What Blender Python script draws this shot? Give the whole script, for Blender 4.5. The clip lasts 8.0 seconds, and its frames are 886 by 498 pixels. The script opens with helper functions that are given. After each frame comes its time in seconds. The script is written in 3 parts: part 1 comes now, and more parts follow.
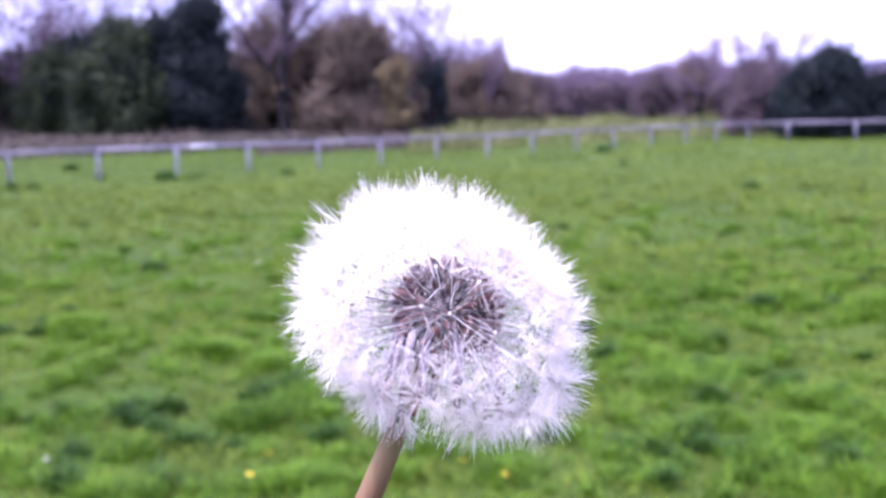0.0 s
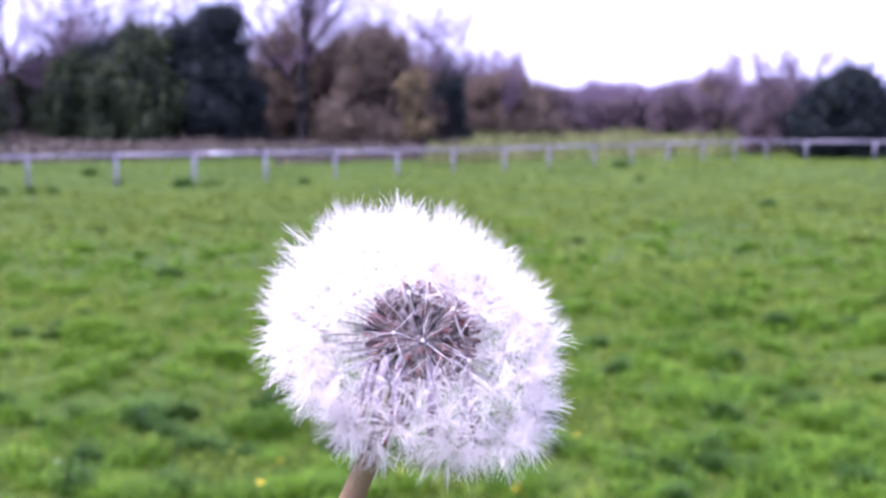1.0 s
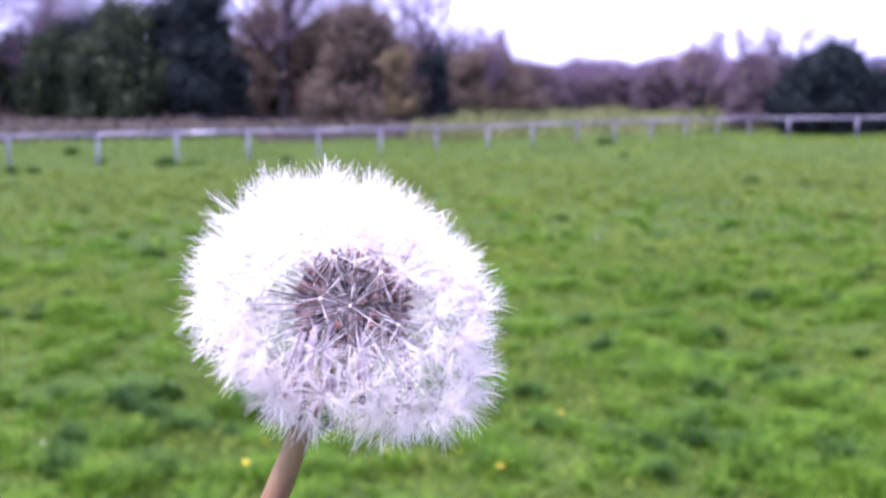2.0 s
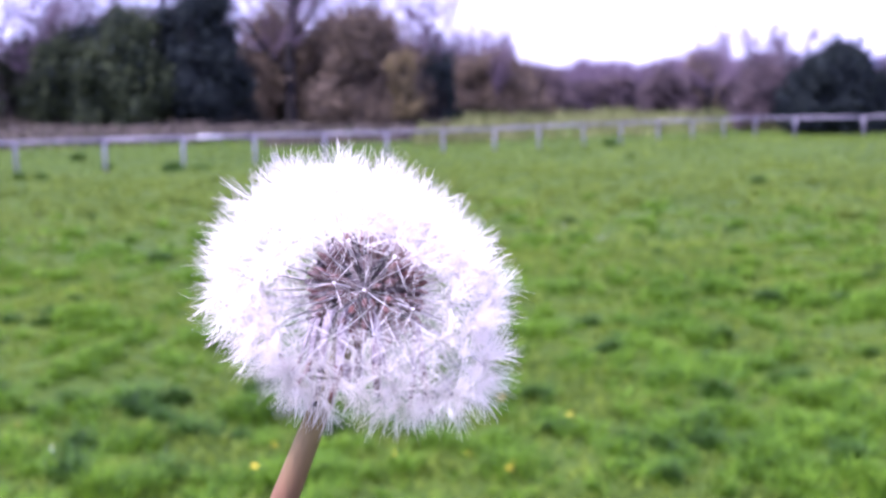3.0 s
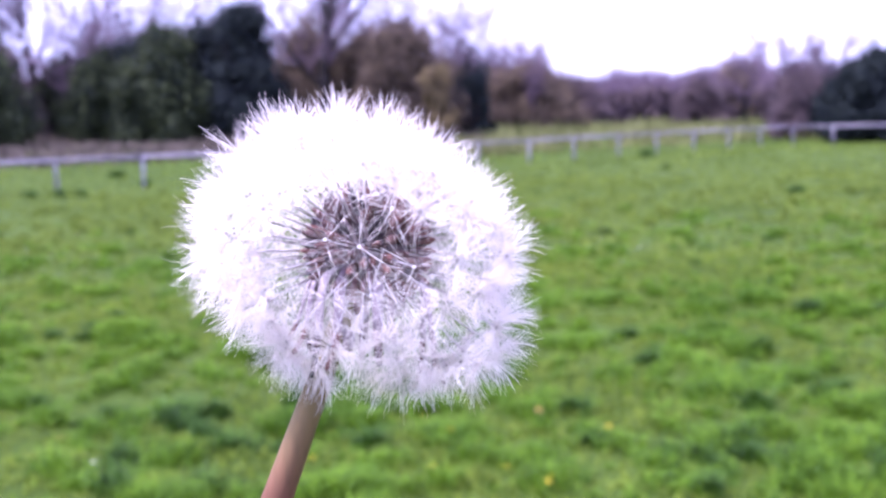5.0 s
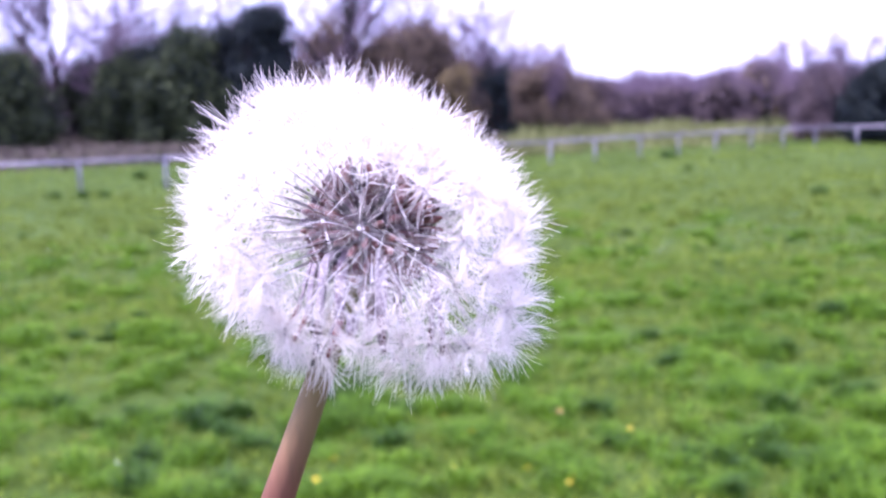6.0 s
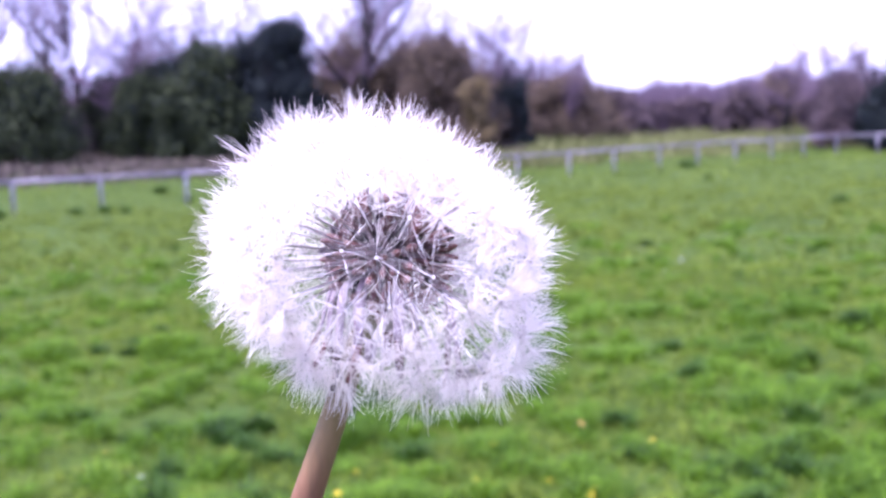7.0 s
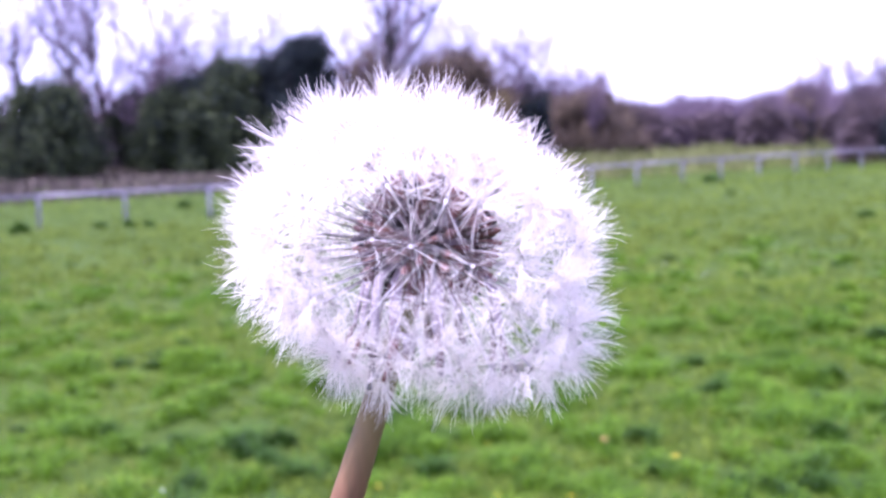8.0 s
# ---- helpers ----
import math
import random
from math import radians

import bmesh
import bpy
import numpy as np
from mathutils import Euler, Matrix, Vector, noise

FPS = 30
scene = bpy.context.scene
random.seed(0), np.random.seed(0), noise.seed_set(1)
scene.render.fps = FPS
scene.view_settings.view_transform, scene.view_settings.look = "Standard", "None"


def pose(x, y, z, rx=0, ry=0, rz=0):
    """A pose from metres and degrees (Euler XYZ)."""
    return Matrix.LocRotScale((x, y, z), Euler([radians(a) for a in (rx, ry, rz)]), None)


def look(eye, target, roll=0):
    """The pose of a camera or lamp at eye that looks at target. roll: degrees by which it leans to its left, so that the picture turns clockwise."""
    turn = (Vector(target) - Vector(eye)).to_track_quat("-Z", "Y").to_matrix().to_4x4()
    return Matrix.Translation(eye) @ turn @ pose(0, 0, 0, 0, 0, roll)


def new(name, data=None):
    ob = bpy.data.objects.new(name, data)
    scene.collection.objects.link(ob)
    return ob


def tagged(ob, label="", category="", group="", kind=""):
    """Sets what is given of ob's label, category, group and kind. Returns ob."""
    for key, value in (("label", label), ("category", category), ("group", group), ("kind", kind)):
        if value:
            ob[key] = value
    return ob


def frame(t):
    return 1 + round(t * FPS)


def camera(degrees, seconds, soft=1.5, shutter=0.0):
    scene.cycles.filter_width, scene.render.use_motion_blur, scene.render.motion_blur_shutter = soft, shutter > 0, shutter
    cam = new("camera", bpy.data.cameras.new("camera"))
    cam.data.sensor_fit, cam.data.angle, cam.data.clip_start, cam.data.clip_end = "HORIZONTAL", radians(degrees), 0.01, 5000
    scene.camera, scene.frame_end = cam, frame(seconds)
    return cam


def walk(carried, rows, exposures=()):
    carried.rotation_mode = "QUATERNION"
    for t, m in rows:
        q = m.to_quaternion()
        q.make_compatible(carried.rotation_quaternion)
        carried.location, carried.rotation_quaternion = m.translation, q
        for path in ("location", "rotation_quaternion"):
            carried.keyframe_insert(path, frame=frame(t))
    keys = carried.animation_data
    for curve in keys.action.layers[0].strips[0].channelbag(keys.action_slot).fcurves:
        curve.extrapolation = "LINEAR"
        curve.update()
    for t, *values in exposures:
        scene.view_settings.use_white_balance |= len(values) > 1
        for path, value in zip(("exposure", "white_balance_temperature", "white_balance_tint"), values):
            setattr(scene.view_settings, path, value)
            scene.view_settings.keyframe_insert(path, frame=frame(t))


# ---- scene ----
cam = camera(44.0, 8.0, soft=2.5, shutter=0.5)
PATH = [
    (0, (0.003, 0.003, 1.596), (-0.003, 1.988, 1.356), -1.5),
    (0.5, (0.002, 0.001, 1.598), (-0.044, 1.989, 1.386), -1.2),
    (1, (0.002, 0.003, 1.596), (-0.031, 1.991, 1.378), -0.4),
    (1.5, (0.003, 0.006, 1.6), (-0.002, 1.99, 1.348), -0.2),
    (1.7, (0.0027, 0.0057, 1.5999), (0.0012, 1.9890, 1.3416), -0.36),
    (2.8, (0.0013, 0.0043, 1.5991), (-0.0175, 1.9877, 1.3429), -1.14),
    (3, (0.001, 0.004, 1.599), (-0.016, 1.988, 1.346), -1.1),
    (3.5, (0.0, 0.0, 1.6), (-0.031, 1.984, 1.348), -1.6),
    (4, (0.002, -0.003, 1.599), (-0.044, 1.981, 1.353), -2.0),
    (4.5, (-0.001, -0.002, 1.6), (-0.056, 1.983, 1.367), -2.0),
    (4.7, (-0.0015, -0.0033, 1.6003), (-0.0674, 1.9823, 1.3702), -1.93),
    (5.8, (-0.0045, -0.0107, 1.6017), (-0.1165, 1.9733, 1.3751), -1.84),
    (6, (-0.005, -0.012, 1.602), (-0.124, 1.971, 1.377), -1.9),
    (6.5, (-0.005, -0.013, 1.604), (-0.136, 1.971, 1.391), -2.1),
    (7, (-0.004, -0.019, 1.607), (-0.158, 1.964, 1.405), -2.5),
    (7.5, (-0.007, -0.019, 1.608), (-0.18, 1.964, 1.42), -2.5),
    (8, (-0.007, -0.017, 1.606), (-0.2, 1.966, 1.432), -2.5),
]
walk(cam, [(t, look(eye, target, roll)) for t, eye, target, roll in PATH], [(0.0, 1.65, 5430, 37.5), (8.0, 1.73, 5430, 37.5)])
# focus on the seed head, the field behind it slightly soft
cam.data.dof.use_dof = True
cam.data.dof.focus_distance = 0.146
cam.data.dof.aperture_fstop = 37.0

# ---- sky and sun ----
SUN_TURN, SUN_UP = radians(-110), radians(64)     # turn from straight ahead (+ to the right), height over the horizon
world = bpy.data.worlds.new("sky")
scene.world = world
world.use_nodes = True
wn, wl = world.node_tree.nodes, world.node_tree.links
wn.clear()
w_out, w_bg, w_sky = wn.new("ShaderNodeOutputWorld"), wn.new("ShaderNodeBackground"), wn.new("ShaderNodeTexSky")
w_sky.sky_type, w_sky.sun_disc = "NISHITA", False
w_sky.sun_elevation, w_sky.sun_rotation = SUN_UP, SUN_TURN
w_sky.dust_density, w_sky.air_density = 2.5, 1.0
# thin bright cloud over the whole sky
w_co, w_no, w_rp, w_mx = wn.new("ShaderNodeTexCoord"), wn.new("ShaderNodeTexNoise"), wn.new("ShaderNodeValToRGB"), wn.new("ShaderNodeMix")
w_no.inputs["Scale"].default_value, w_no.inputs["Detail"].default_value = 2.2, 5
w_rp.color_ramp.elements[0].position, w_rp.color_ramp.elements[1].position = 0.25, 0.65
w_rp.color_ramp.elements[0].color, w_rp.color_ramp.elements[1].color = (0.45, 0.45, 0.45, 1), (0.9, 0.9, 0.9, 1)
w_mx.data_type = "RGBA"
w_mx.inputs[7].default_value = (8.6, 8.4, 11.8, 1)
wl.new(w_co.outputs["Generated"], w_no.inputs["Vector"])
wl.new(w_no.outputs["Fac"], w_rp.inputs["Fac"])
wl.new(w_rp.outputs["Color"], w_mx.inputs[0])
wl.new(w_sky.outputs["Color"], w_mx.inputs[6])
wl.new(w_mx.outputs[2], w_bg.inputs["Color"])
wl.new(w_bg.outputs[0], w_out.inputs[0])
w_bg.inputs["Strength"].default_value = 0.1
sun = new("sun", bpy.data.lights.new("sun", "SUN"))
sun.data.energy, sun.data.angle, sun.data.color = 4.0, radians(0.6), (1.0, 0.95, 0.87)
sun_way = Vector((math.sin(SUN_TURN) * math.cos(SUN_UP), math.cos(SUN_TURN) * math.cos(SUN_UP), math.sin(SUN_UP)))
sun.matrix_world = look(sun_way * 60, (0, 0, 0))


# ---- materials ----
def surface(name, dark, light, scale=4.0, fine=40.0, rough=0.7, bump=0.3, vary="", glow_through=0.0, spec=0.4, coords="Object", depth=0.02):
    """Two-scale noise between two colours, fine bump; vary: 'island' or 'object' for a random shift; glow_through: share of light let through."""
    m = bpy.data.materials.new(name)
    m.use_nodes = True
    n, l = m.node_tree.nodes, m.node_tree.links
    n.clear()
    out, bs, co = n.new("ShaderNodeOutputMaterial"), n.new("ShaderNodeBsdfPrincipled"), n.new("ShaderNodeTexCoord")
    big, small, mix, ramp = n.new("ShaderNodeTexNoise"), n.new("ShaderNodeTexNoise"), n.new("ShaderNodeMath"), n.new("ShaderNodeValToRGB")
    big.inputs["Scale"].default_value, big.inputs["Detail"].default_value = scale, 4
    small.inputs["Scale"].default_value, small.inputs["Detail"].default_value = fine, 3
    for t in (big, small):
        l.new(co.outputs[coords], t.inputs["Vector"])
    mix.operation = "MULTIPLY_ADD"
    mix.inputs[1].default_value = 0.45
    l.new(small.outputs["Fac"], mix.inputs[0])
    half = n.new("ShaderNodeMath")
    half.operation = "MULTIPLY"
    half.inputs[1].default_value = 0.55
    l.new(big.outputs["Fac"], half.inputs[0])
    l.new(half.outputs[0], mix.inputs[2])
    fac = mix.outputs[0]
    if vary:
        rnd = n.new("ShaderNodeNewGeometry") if vary == "island" else n.new("ShaderNodeObjectInfo")
        add = n.new("ShaderNodeMath")
        add.operation = "MULTIPLY_ADD"
        add.inputs[1].default_value = 0.5
        l.new(rnd.outputs["Random Per Island" if vary == "island" else "Random"], add.inputs[0])
        shift = n.new("ShaderNodeMath")
        shift.operation = "SUBTRACT"
        shift.inputs[1].default_value = 0.25
        l.new(fac, shift.inputs[0])
        l.new(shift.outputs[0], add.inputs[2])
        fac = add.outputs[0]
    ramp.color_ramp.elements[0].position, ramp.color_ramp.elements[1].position = 0.3, 0.7
    ramp.color_ramp.elements[0].color, ramp.color_ramp.elements[1].color = (*dark, 1), (*light, 1)
    l.new(fac, ramp.inputs["Fac"])
    l.new(ramp.outputs["Color"], bs.inputs["Base Color"])
    bs.inputs["Roughness"].default_value, bs.inputs["Specular IOR Level"].default_value = rough, spec
    if bump:
        b = n.new("ShaderNodeBump")
        b.inputs["Strength"].default_value, b.inputs["Distance"].default_value = bump, depth
        l.new(small.outputs["Fac"], b.inputs["Height"])
        l.new(b.outputs[0], bs.inputs["Normal"])
    if glow_through:
        tr, mx = n.new("ShaderNodeBsdfTranslucent"), n.new("ShaderNodeMixShader")
        l.new(ramp.outputs["Color"], tr.inputs["Color"])
        mx.inputs[0].default_value = glow_through
        l.new(bs.outputs[0], mx.inputs[1])
        l.new(tr.outputs[0], mx.inputs[2])
        l.new(mx.outputs[0], out.inputs[0])
    else:
        l.new(bs.outputs[0], out.inputs[0])
    return m


SOIL = surface("meadow_soil", (0.018, 0.036, 0.004), (0.042, 0.07, 0.008), 0.35, 9.0, 0.95, 0.8, spec=0.1, depth=0.05)
GRASS = surface("grass_blade", (0.046, 0.084, 0.006), (0.15, 0.21, 0.019), 0.7, 6.0, 0.65, 0.0, "island", 0.4, spec=0.15)
GRASS_FAR = surface("grass_far", (0.053, 0.09, 0.01), (0.146, 0.198, 0.027), 0.4, 2.5, 0.7, 0.0, "island", 0.35, spec=0.12)
LUSH = surface("lush_grass_blade", (0.029, 0.08, 0.003), (0.12, 0.226, 0.01), 0.8, 5.0, 0.65, 0.0, "island", 0.4, spec=0.15)
TUSSOCK = surface("tussock_blade", (0.01, 0.036, 0.003), (0.052, 0.122, 0.009), 6.0, 20.0, 0.6, 0.0, "island", 0.25, spec=0.2)
HERB = surface("rough_herb", (0.085, 0.1, 0.03), (0.19, 0.2, 0.075), 0.5, 2.5, 0.75, 0.0, "island", 0.3, spec=0.12)
DEAD = surface("dead_stalks", (0.04, 0.033, 0.03), (0.125, 0.104, 0.082), 0.6, 3.0, 0.9, 0.0, "island", 0.15, spec=0.1)
PETAL_YELLOW = surface("yellow_petal", (0.5, 0.38, 0.006), (0.7, 0.56, 0.02), 60, 300, 0.6, 0.2, "", 0.2, depth=0.001)
PETAL_WHITE = surface("white_petal", (0.5, 0.5, 0.54), (0.7, 0.7, 0.72), 60, 300, 0.6, 0.2, "", 0.2, depth=0.001)
PETAL_OLD = surface("faded_orange_petal", (0.4, 0.2, 0.08), (0.6, 0.35, 0.15), 60, 300, 0.6, 0.2, "", 0.2, depth=0.001)
PLASTIC = surface("weathered_rail_plastic", (0.11, 0.1, 0.122), (0.21, 0.19, 0.226), 1.5, 25, 0.55, 0.15, "object", spec=0.5, depth=0.003)
POST = surface("pale_post_plastic", (0.2, 0.19, 0.22), (0.32, 0.3, 0.345), 1.5, 25, 0.5, 0.15, "object", spec=0.4, depth=0.003)
# glint on the rail, painted as a whiter plastic
RAIL_GLINT = surface("glint_white", (0.42, 0.4, 0.43), (0.55, 0.53, 0.56), 2, 30, 0.3, 0.05, spec=0.5, depth=0.002)
BARK = surface("bark", (0.007, 0.006, 0.006), (0.024, 0.019, 0.02), 3, 25, 0.9, 0.7, depth=0.03)
BARK_PALE = surface("pale_bark", (0.05, 0.042, 0.045), (0.11, 0.095, 0.095), 3, 25, 0.9, 0.7, depth=0.03)
LEAF_DARK = surface("dark_evergreen_leaf", (0.011, 0.015, 0.019), (0.03, 0.039, 0.036), 0.5, 3, 0.8, 0.0, "island", 0.1, spec=0.08)
LEAF_GREEN = surface("hawthorn_leaf", (0.014, 0.021, 0.019), (0.07, 0.088, 0.038), 0.5, 3, 0.8, 0.0, "island", 0.2, spec=0.08)
LEAF_BROWN = surface("budding_brown_leaf", (0.064, 0.05, 0.043), (0.178, 0.134, 0.088), 0.5, 3, 0.7, 0.0, "island", 0.2, spec=0.15)
LEAF_MAUVE = surface("mauve_brown_twig_tip", (0.06, 0.047, 0.056), (0.16, 0.118, 0.118), 0.4, 3, 0.8, 0.0, "island", 0.15, spec=0.12)
LEAF_OCHRE = surface("ochre_young_leaf", (0.1, 0.08, 0.04), (0.22, 0.17, 0.08), 0.6, 3, 0.7, 0.0, "island", 0.25, spec=0.15)
TWIG_HAZE = surface("purple_brown_twig", (0.08, 0.058, 0.08), (0.185, 0.132, 0.168), 0.4, 3, 0.85, 0.0, "island", spec=0.15)
# blue of the distance haze, put straight into the hills' colour
HILL_HAZED = surface("haze_blue_hill", (0.075, 0.1, 0.19), (0.1, 0.13, 0.23), 0.01, 0.05, 1.0, 0.0, spec=0.0)
PAPPUS = surface("white_pappus_hair", (0.955, 0.905, 0.87), (0.985, 0.955, 0.92), 300, 2000, 0.4, 0.0, "", 0.62, spec=0.5)
BEAK = surface("pale_beak", (0.6, 0.56, 0.57), (0.82, 0.78, 0.79), 400, 2000, 0.4, 0.0, "object", 0.2)
HUB = surface("grey_brown_disc", (0.1, 0.08, 0.085), (0.26, 0.21, 0.2), 400, 2000, 0.6, 0.0)
ACHENE = surface("brown_achene", (0.028, 0.018, 0.024), (0.16, 0.068, 0.058), 350, 1500, 0.6, 0.6, "object", spec=0.3, depth=0.0003)
BRACT_PALE = surface("pale_mauve_bract", (0.28, 0.22, 0.25), (0.48, 0.41, 0.44), 200, 900, 0.6, 0.4, "object", 0.2, depth=0.0003)
BRACT = surface("dry_bract", (0.02, 0.008, 0.01), (0.16, 0.06, 0.05), 160, 900, 0.6, 0.4, "object", 0.15, depth=0.0003)
RECEPTACLE = surface("pale_receptacle", (0.06, 0.042, 0.048), (0.13, 0.095, 0.1), 300, 1500, 0.6, 0.5, depth=0.0003)


def stem_material():
    """Green at the flower, flushed with reddish brown further down, with fine lengthwise streaks."""
    m = surface("dandelion_stem", (0.07, 0.027, 0.016), (0.165, 0.064, 0.04), 260, 1200, 0.55, 0.35, "", 0.04, spec=0.22, depth=0.0002)
    n, l = m.node_tree.nodes, m.node_tree.links
    ramp = [x for x in n if x.type == "VALTORGB"][0]
    co = [x for x in n if x.type == "TEX_COORD"][0]
    for tex in [x for x in n if x.type == "TEX_NOISE"]:
        mp = n.new("ShaderNodeMapping")
        mp.inputs["Scale"].default_value = (1, 1, 0.12)
        l.new(co.outputs["Object"], mp.inputs["Vector"])
        l.new(mp.outputs[0], tex.inputs["Vector"])
    sep, rng, mix = n.new("ShaderNodeSeparateXYZ"), n.new("ShaderNodeMapRange"), n.new("ShaderNodeMix")
    l.new(co.outputs["Object"], sep.inputs[0])
    l.new(sep.outputs["Z"], rng.inputs["Value"])
    rng.inputs["From Min"].default_value, rng.inputs["From Max"].default_value = -0.034, -0.012
    mix.data_type = "RGBA"
    mix.inputs[7].default_value = (0.185, 0.16, 0.062, 1)
    l.new(rng.outputs["Result"], mix.inputs[0])
    l.new(ramp.outputs["Color"], mix.inputs[6])
    for node in n:
        if node.type == "BSDF_PRINCIPLED":
            l.new(mix.outputs[2], node.inputs["Base Color"])
        if node.type == "BSDF_TRANSLUCENT":
            l.new(mix.outputs[2], node.inputs["Color"])
    return m


STEM = stem_material()


# ---- building helpers ----
def mesh_of(name, verts, faces, mat, smooth=True):
    me = bpy.data.meshes.new(name)
    me.from_pydata([tuple(v) for v in verts], [], faces)
    me.materials.append(mat)
    if smooth:
        me.shade_smooth()
    me.update()
    return me


def mesh_fast(name, verts, tris, mat, smooth=False):
    """A triangle mesh from numpy arrays."""
    me = bpy.data.meshes.new(name)
    verts, tris = np.asarray(verts, np.float32), np.asarray(tris, np.int32)
    me.vertices.add(len(verts))
    me.vertices.foreach_set("co", verts.ravel())
    me.loops.add(tris.size)
    me.loops.foreach_set("vertex_index", tris.ravel())
    me.polygons.add(len(tris))
    me.polygons.foreach_set("loop_start", np.arange(0, tris.size, 3, dtype=np.int32))
    me.materials.append(mat)
    me.update(calc_edges=True)
    me.validate()
    if smooth:
        me.shade_smooth()
    return me


def child(name, me, parent, m=None, label=""):
    ob = new(name, me)
    ob.parent = parent
    if m is not None:
        ob.matrix_basis = m
    return tagged(ob, label) if label else ob


def tube(points, radii, sides=8, caps=True):
    """Verts and faces of a tube along points."""
    points = [Vector(p) for p in points]
    verts, faces = [], []
    u = None
    for i, p in enumerate(points):
        d = (points[min(i + 1, len(points) - 1)] - points[max(i - 1, 0)]).normalized()
        if u is None:
            u = d.cross(Vector((0.31, 0.9, 0.2))).normalized()
        u = (u - d * u.dot(d)).normalized()
        v = d.cross(u)
        for k in range(sides):
            a = 2 * math.pi * k / sides
            verts.append(p + (u * math.cos(a) + v * math.sin(a)) * radii[i])
    for i in range(len(points) - 1):
        for k in range(sides):
            a, b = i * sides + k, i * sides + (k + 1) % sides
            faces.append((a, b, b + sides, a + sides))
    if caps:
        faces.append(tuple(range(sides - 1, -1, -1)))
        faces.append(tuple(range(len(verts) - sides, len(verts))))
    return verts, faces


def merged(pieces):
    verts, faces = [], []
    for v, f in pieces:
        o = len(verts)
        verts += list(v)
        faces += [tuple(i + o for i in q) for q in f]
    return verts, faces


def smooth_noise(x, y, scale, seed):
    """Smooth value noise of two octaves on arrays, about -1 to 1; scale: metres from bump to bump."""
    rng = np.random.default_rng(seed)
    grid = rng.uniform(-1, 1, (256, 256))
    out = 0.0
    for step, amount in ((1.0, 1.0), (2.3, 0.5)):
        u, v = np.asarray(x, float) / scale * 2 * step + 71.3 * step, np.asarray(y, float) / scale * 2 * step + 29.7 * step
        i, k = np.floor(u).astype(int), np.floor(v).astype(int)
        a, b = u - i, v - k
        a, b = a * a * (3 - 2 * a), b * b * (3 - 2 * b)
        g = lambda p, q: grid[p % 256, q % 256]
        out = out + amount * ((g(i, k) * (1 - a) + g(i + 1, k) * a) * (1 - b) + (g(i, k + 1) * (1 - a) + g(i + 1, k + 1) * a) * b)
    return out * 1.15


# ---- the field ----
# the rail fence runs from the near end obliquely away to a bend, then along the far side
POSTS = [(-22.0, 23.0), (-19.97, 24.5), (-17.97, 26.0), (-15.97, 27.5), (-13.97, 29.0), (-11.97, 30.2), (-9.98, 31.0 + 0.7), (-8.0, 32.9), (-6.12, 34.4), (-4.1, 35.9), (-2.16, 37.4), (-0.26, 39.0),
         (1.62, 40.6), (3.4, 42.3), (5.3, 43.9), (7.05, 45.6), (8.9, 47.3), (10.75, 49.0), (12.55, 50.7), (14.45, 52.3), (15.7, 50.3), (18.4, 49.2), (21.0, 48.6), (23.5, 48.2)]
FENCE = np.array(POSTS)


def beyond_fence(x, y):
    """How far a place lies behind the line of the fence, in metres of depth."""
    return y - np.interp(x, FENCE[:, 0], FENCE[:, 1])


def ground_z(x, y):
    x, y = np.asarray(x, float), np.asarray(y, float)
    d = beyond_fence(x, y)
    z = 1.5 * (1 - np.exp(-np.clip(d - 1.5, 0, None) / 22.0))
    z = z * np.clip((60 - np.abs(x)) / 20, 0, 1) * (1 / (1 + np.exp((y - 170) / 20)))
    z = z + 0.26 * np.exp(-((x - 12.5) / 4.0) ** 2 - ((y - 40.5) / 5.0) ** 2)
    r = np.hypot(x, y)
    z = z + 0.03 * smooth_noise(x, y, 6.0, 3) * np.clip(r / 8, 0, 1) + 0.012 * smooth_noise(x, y, 1.1, 4)
    z = z + 0.04 * np.clip(smooth_noise(x, y, 0.7, 6), -0.6, 1.5) * np.clip(r / 4, 0, 1) * np.clip((40 - r) / 20, 0, 1)
    return z


def ground():
    rings = np.concatenate([[0.0], np.geomspace(0.4, 70, 150), np.geomspace(76, 3500, 30)])
    turns = np.linspace(0, 2 * np.pi, 289)[:-1]
    n = len(turns)
    x, y = np.outer(rings, np.sin(turns)).ravel(), np.outer(rings, np.cos(turns)).ravel()
    verts = np.stack([x, y, ground_z(x, y)], 1)
    i, k = np.meshgrid(np.arange(len(rings) - 1), np.arange(n), indexing="ij")
    a, b = (i * n + k).ravel(), (i * n + (k + 1) % n).ravel()
    tris = np.concatenate([np.stack([a, a + n, b + n], 1), np.stack([a, b + n, b], 1)])
    tris = tris[~((tris[:, 0] < n) & (tris[:, 1] < n)) | (tris[:, 0] >= n)]
    ob = new("ground", mesh_fast("ground", verts, tris, SOIL, True))
    tagged(ob, "grassy meadow ground, flat up to the fence and rising behind", "ground", kind="structure")


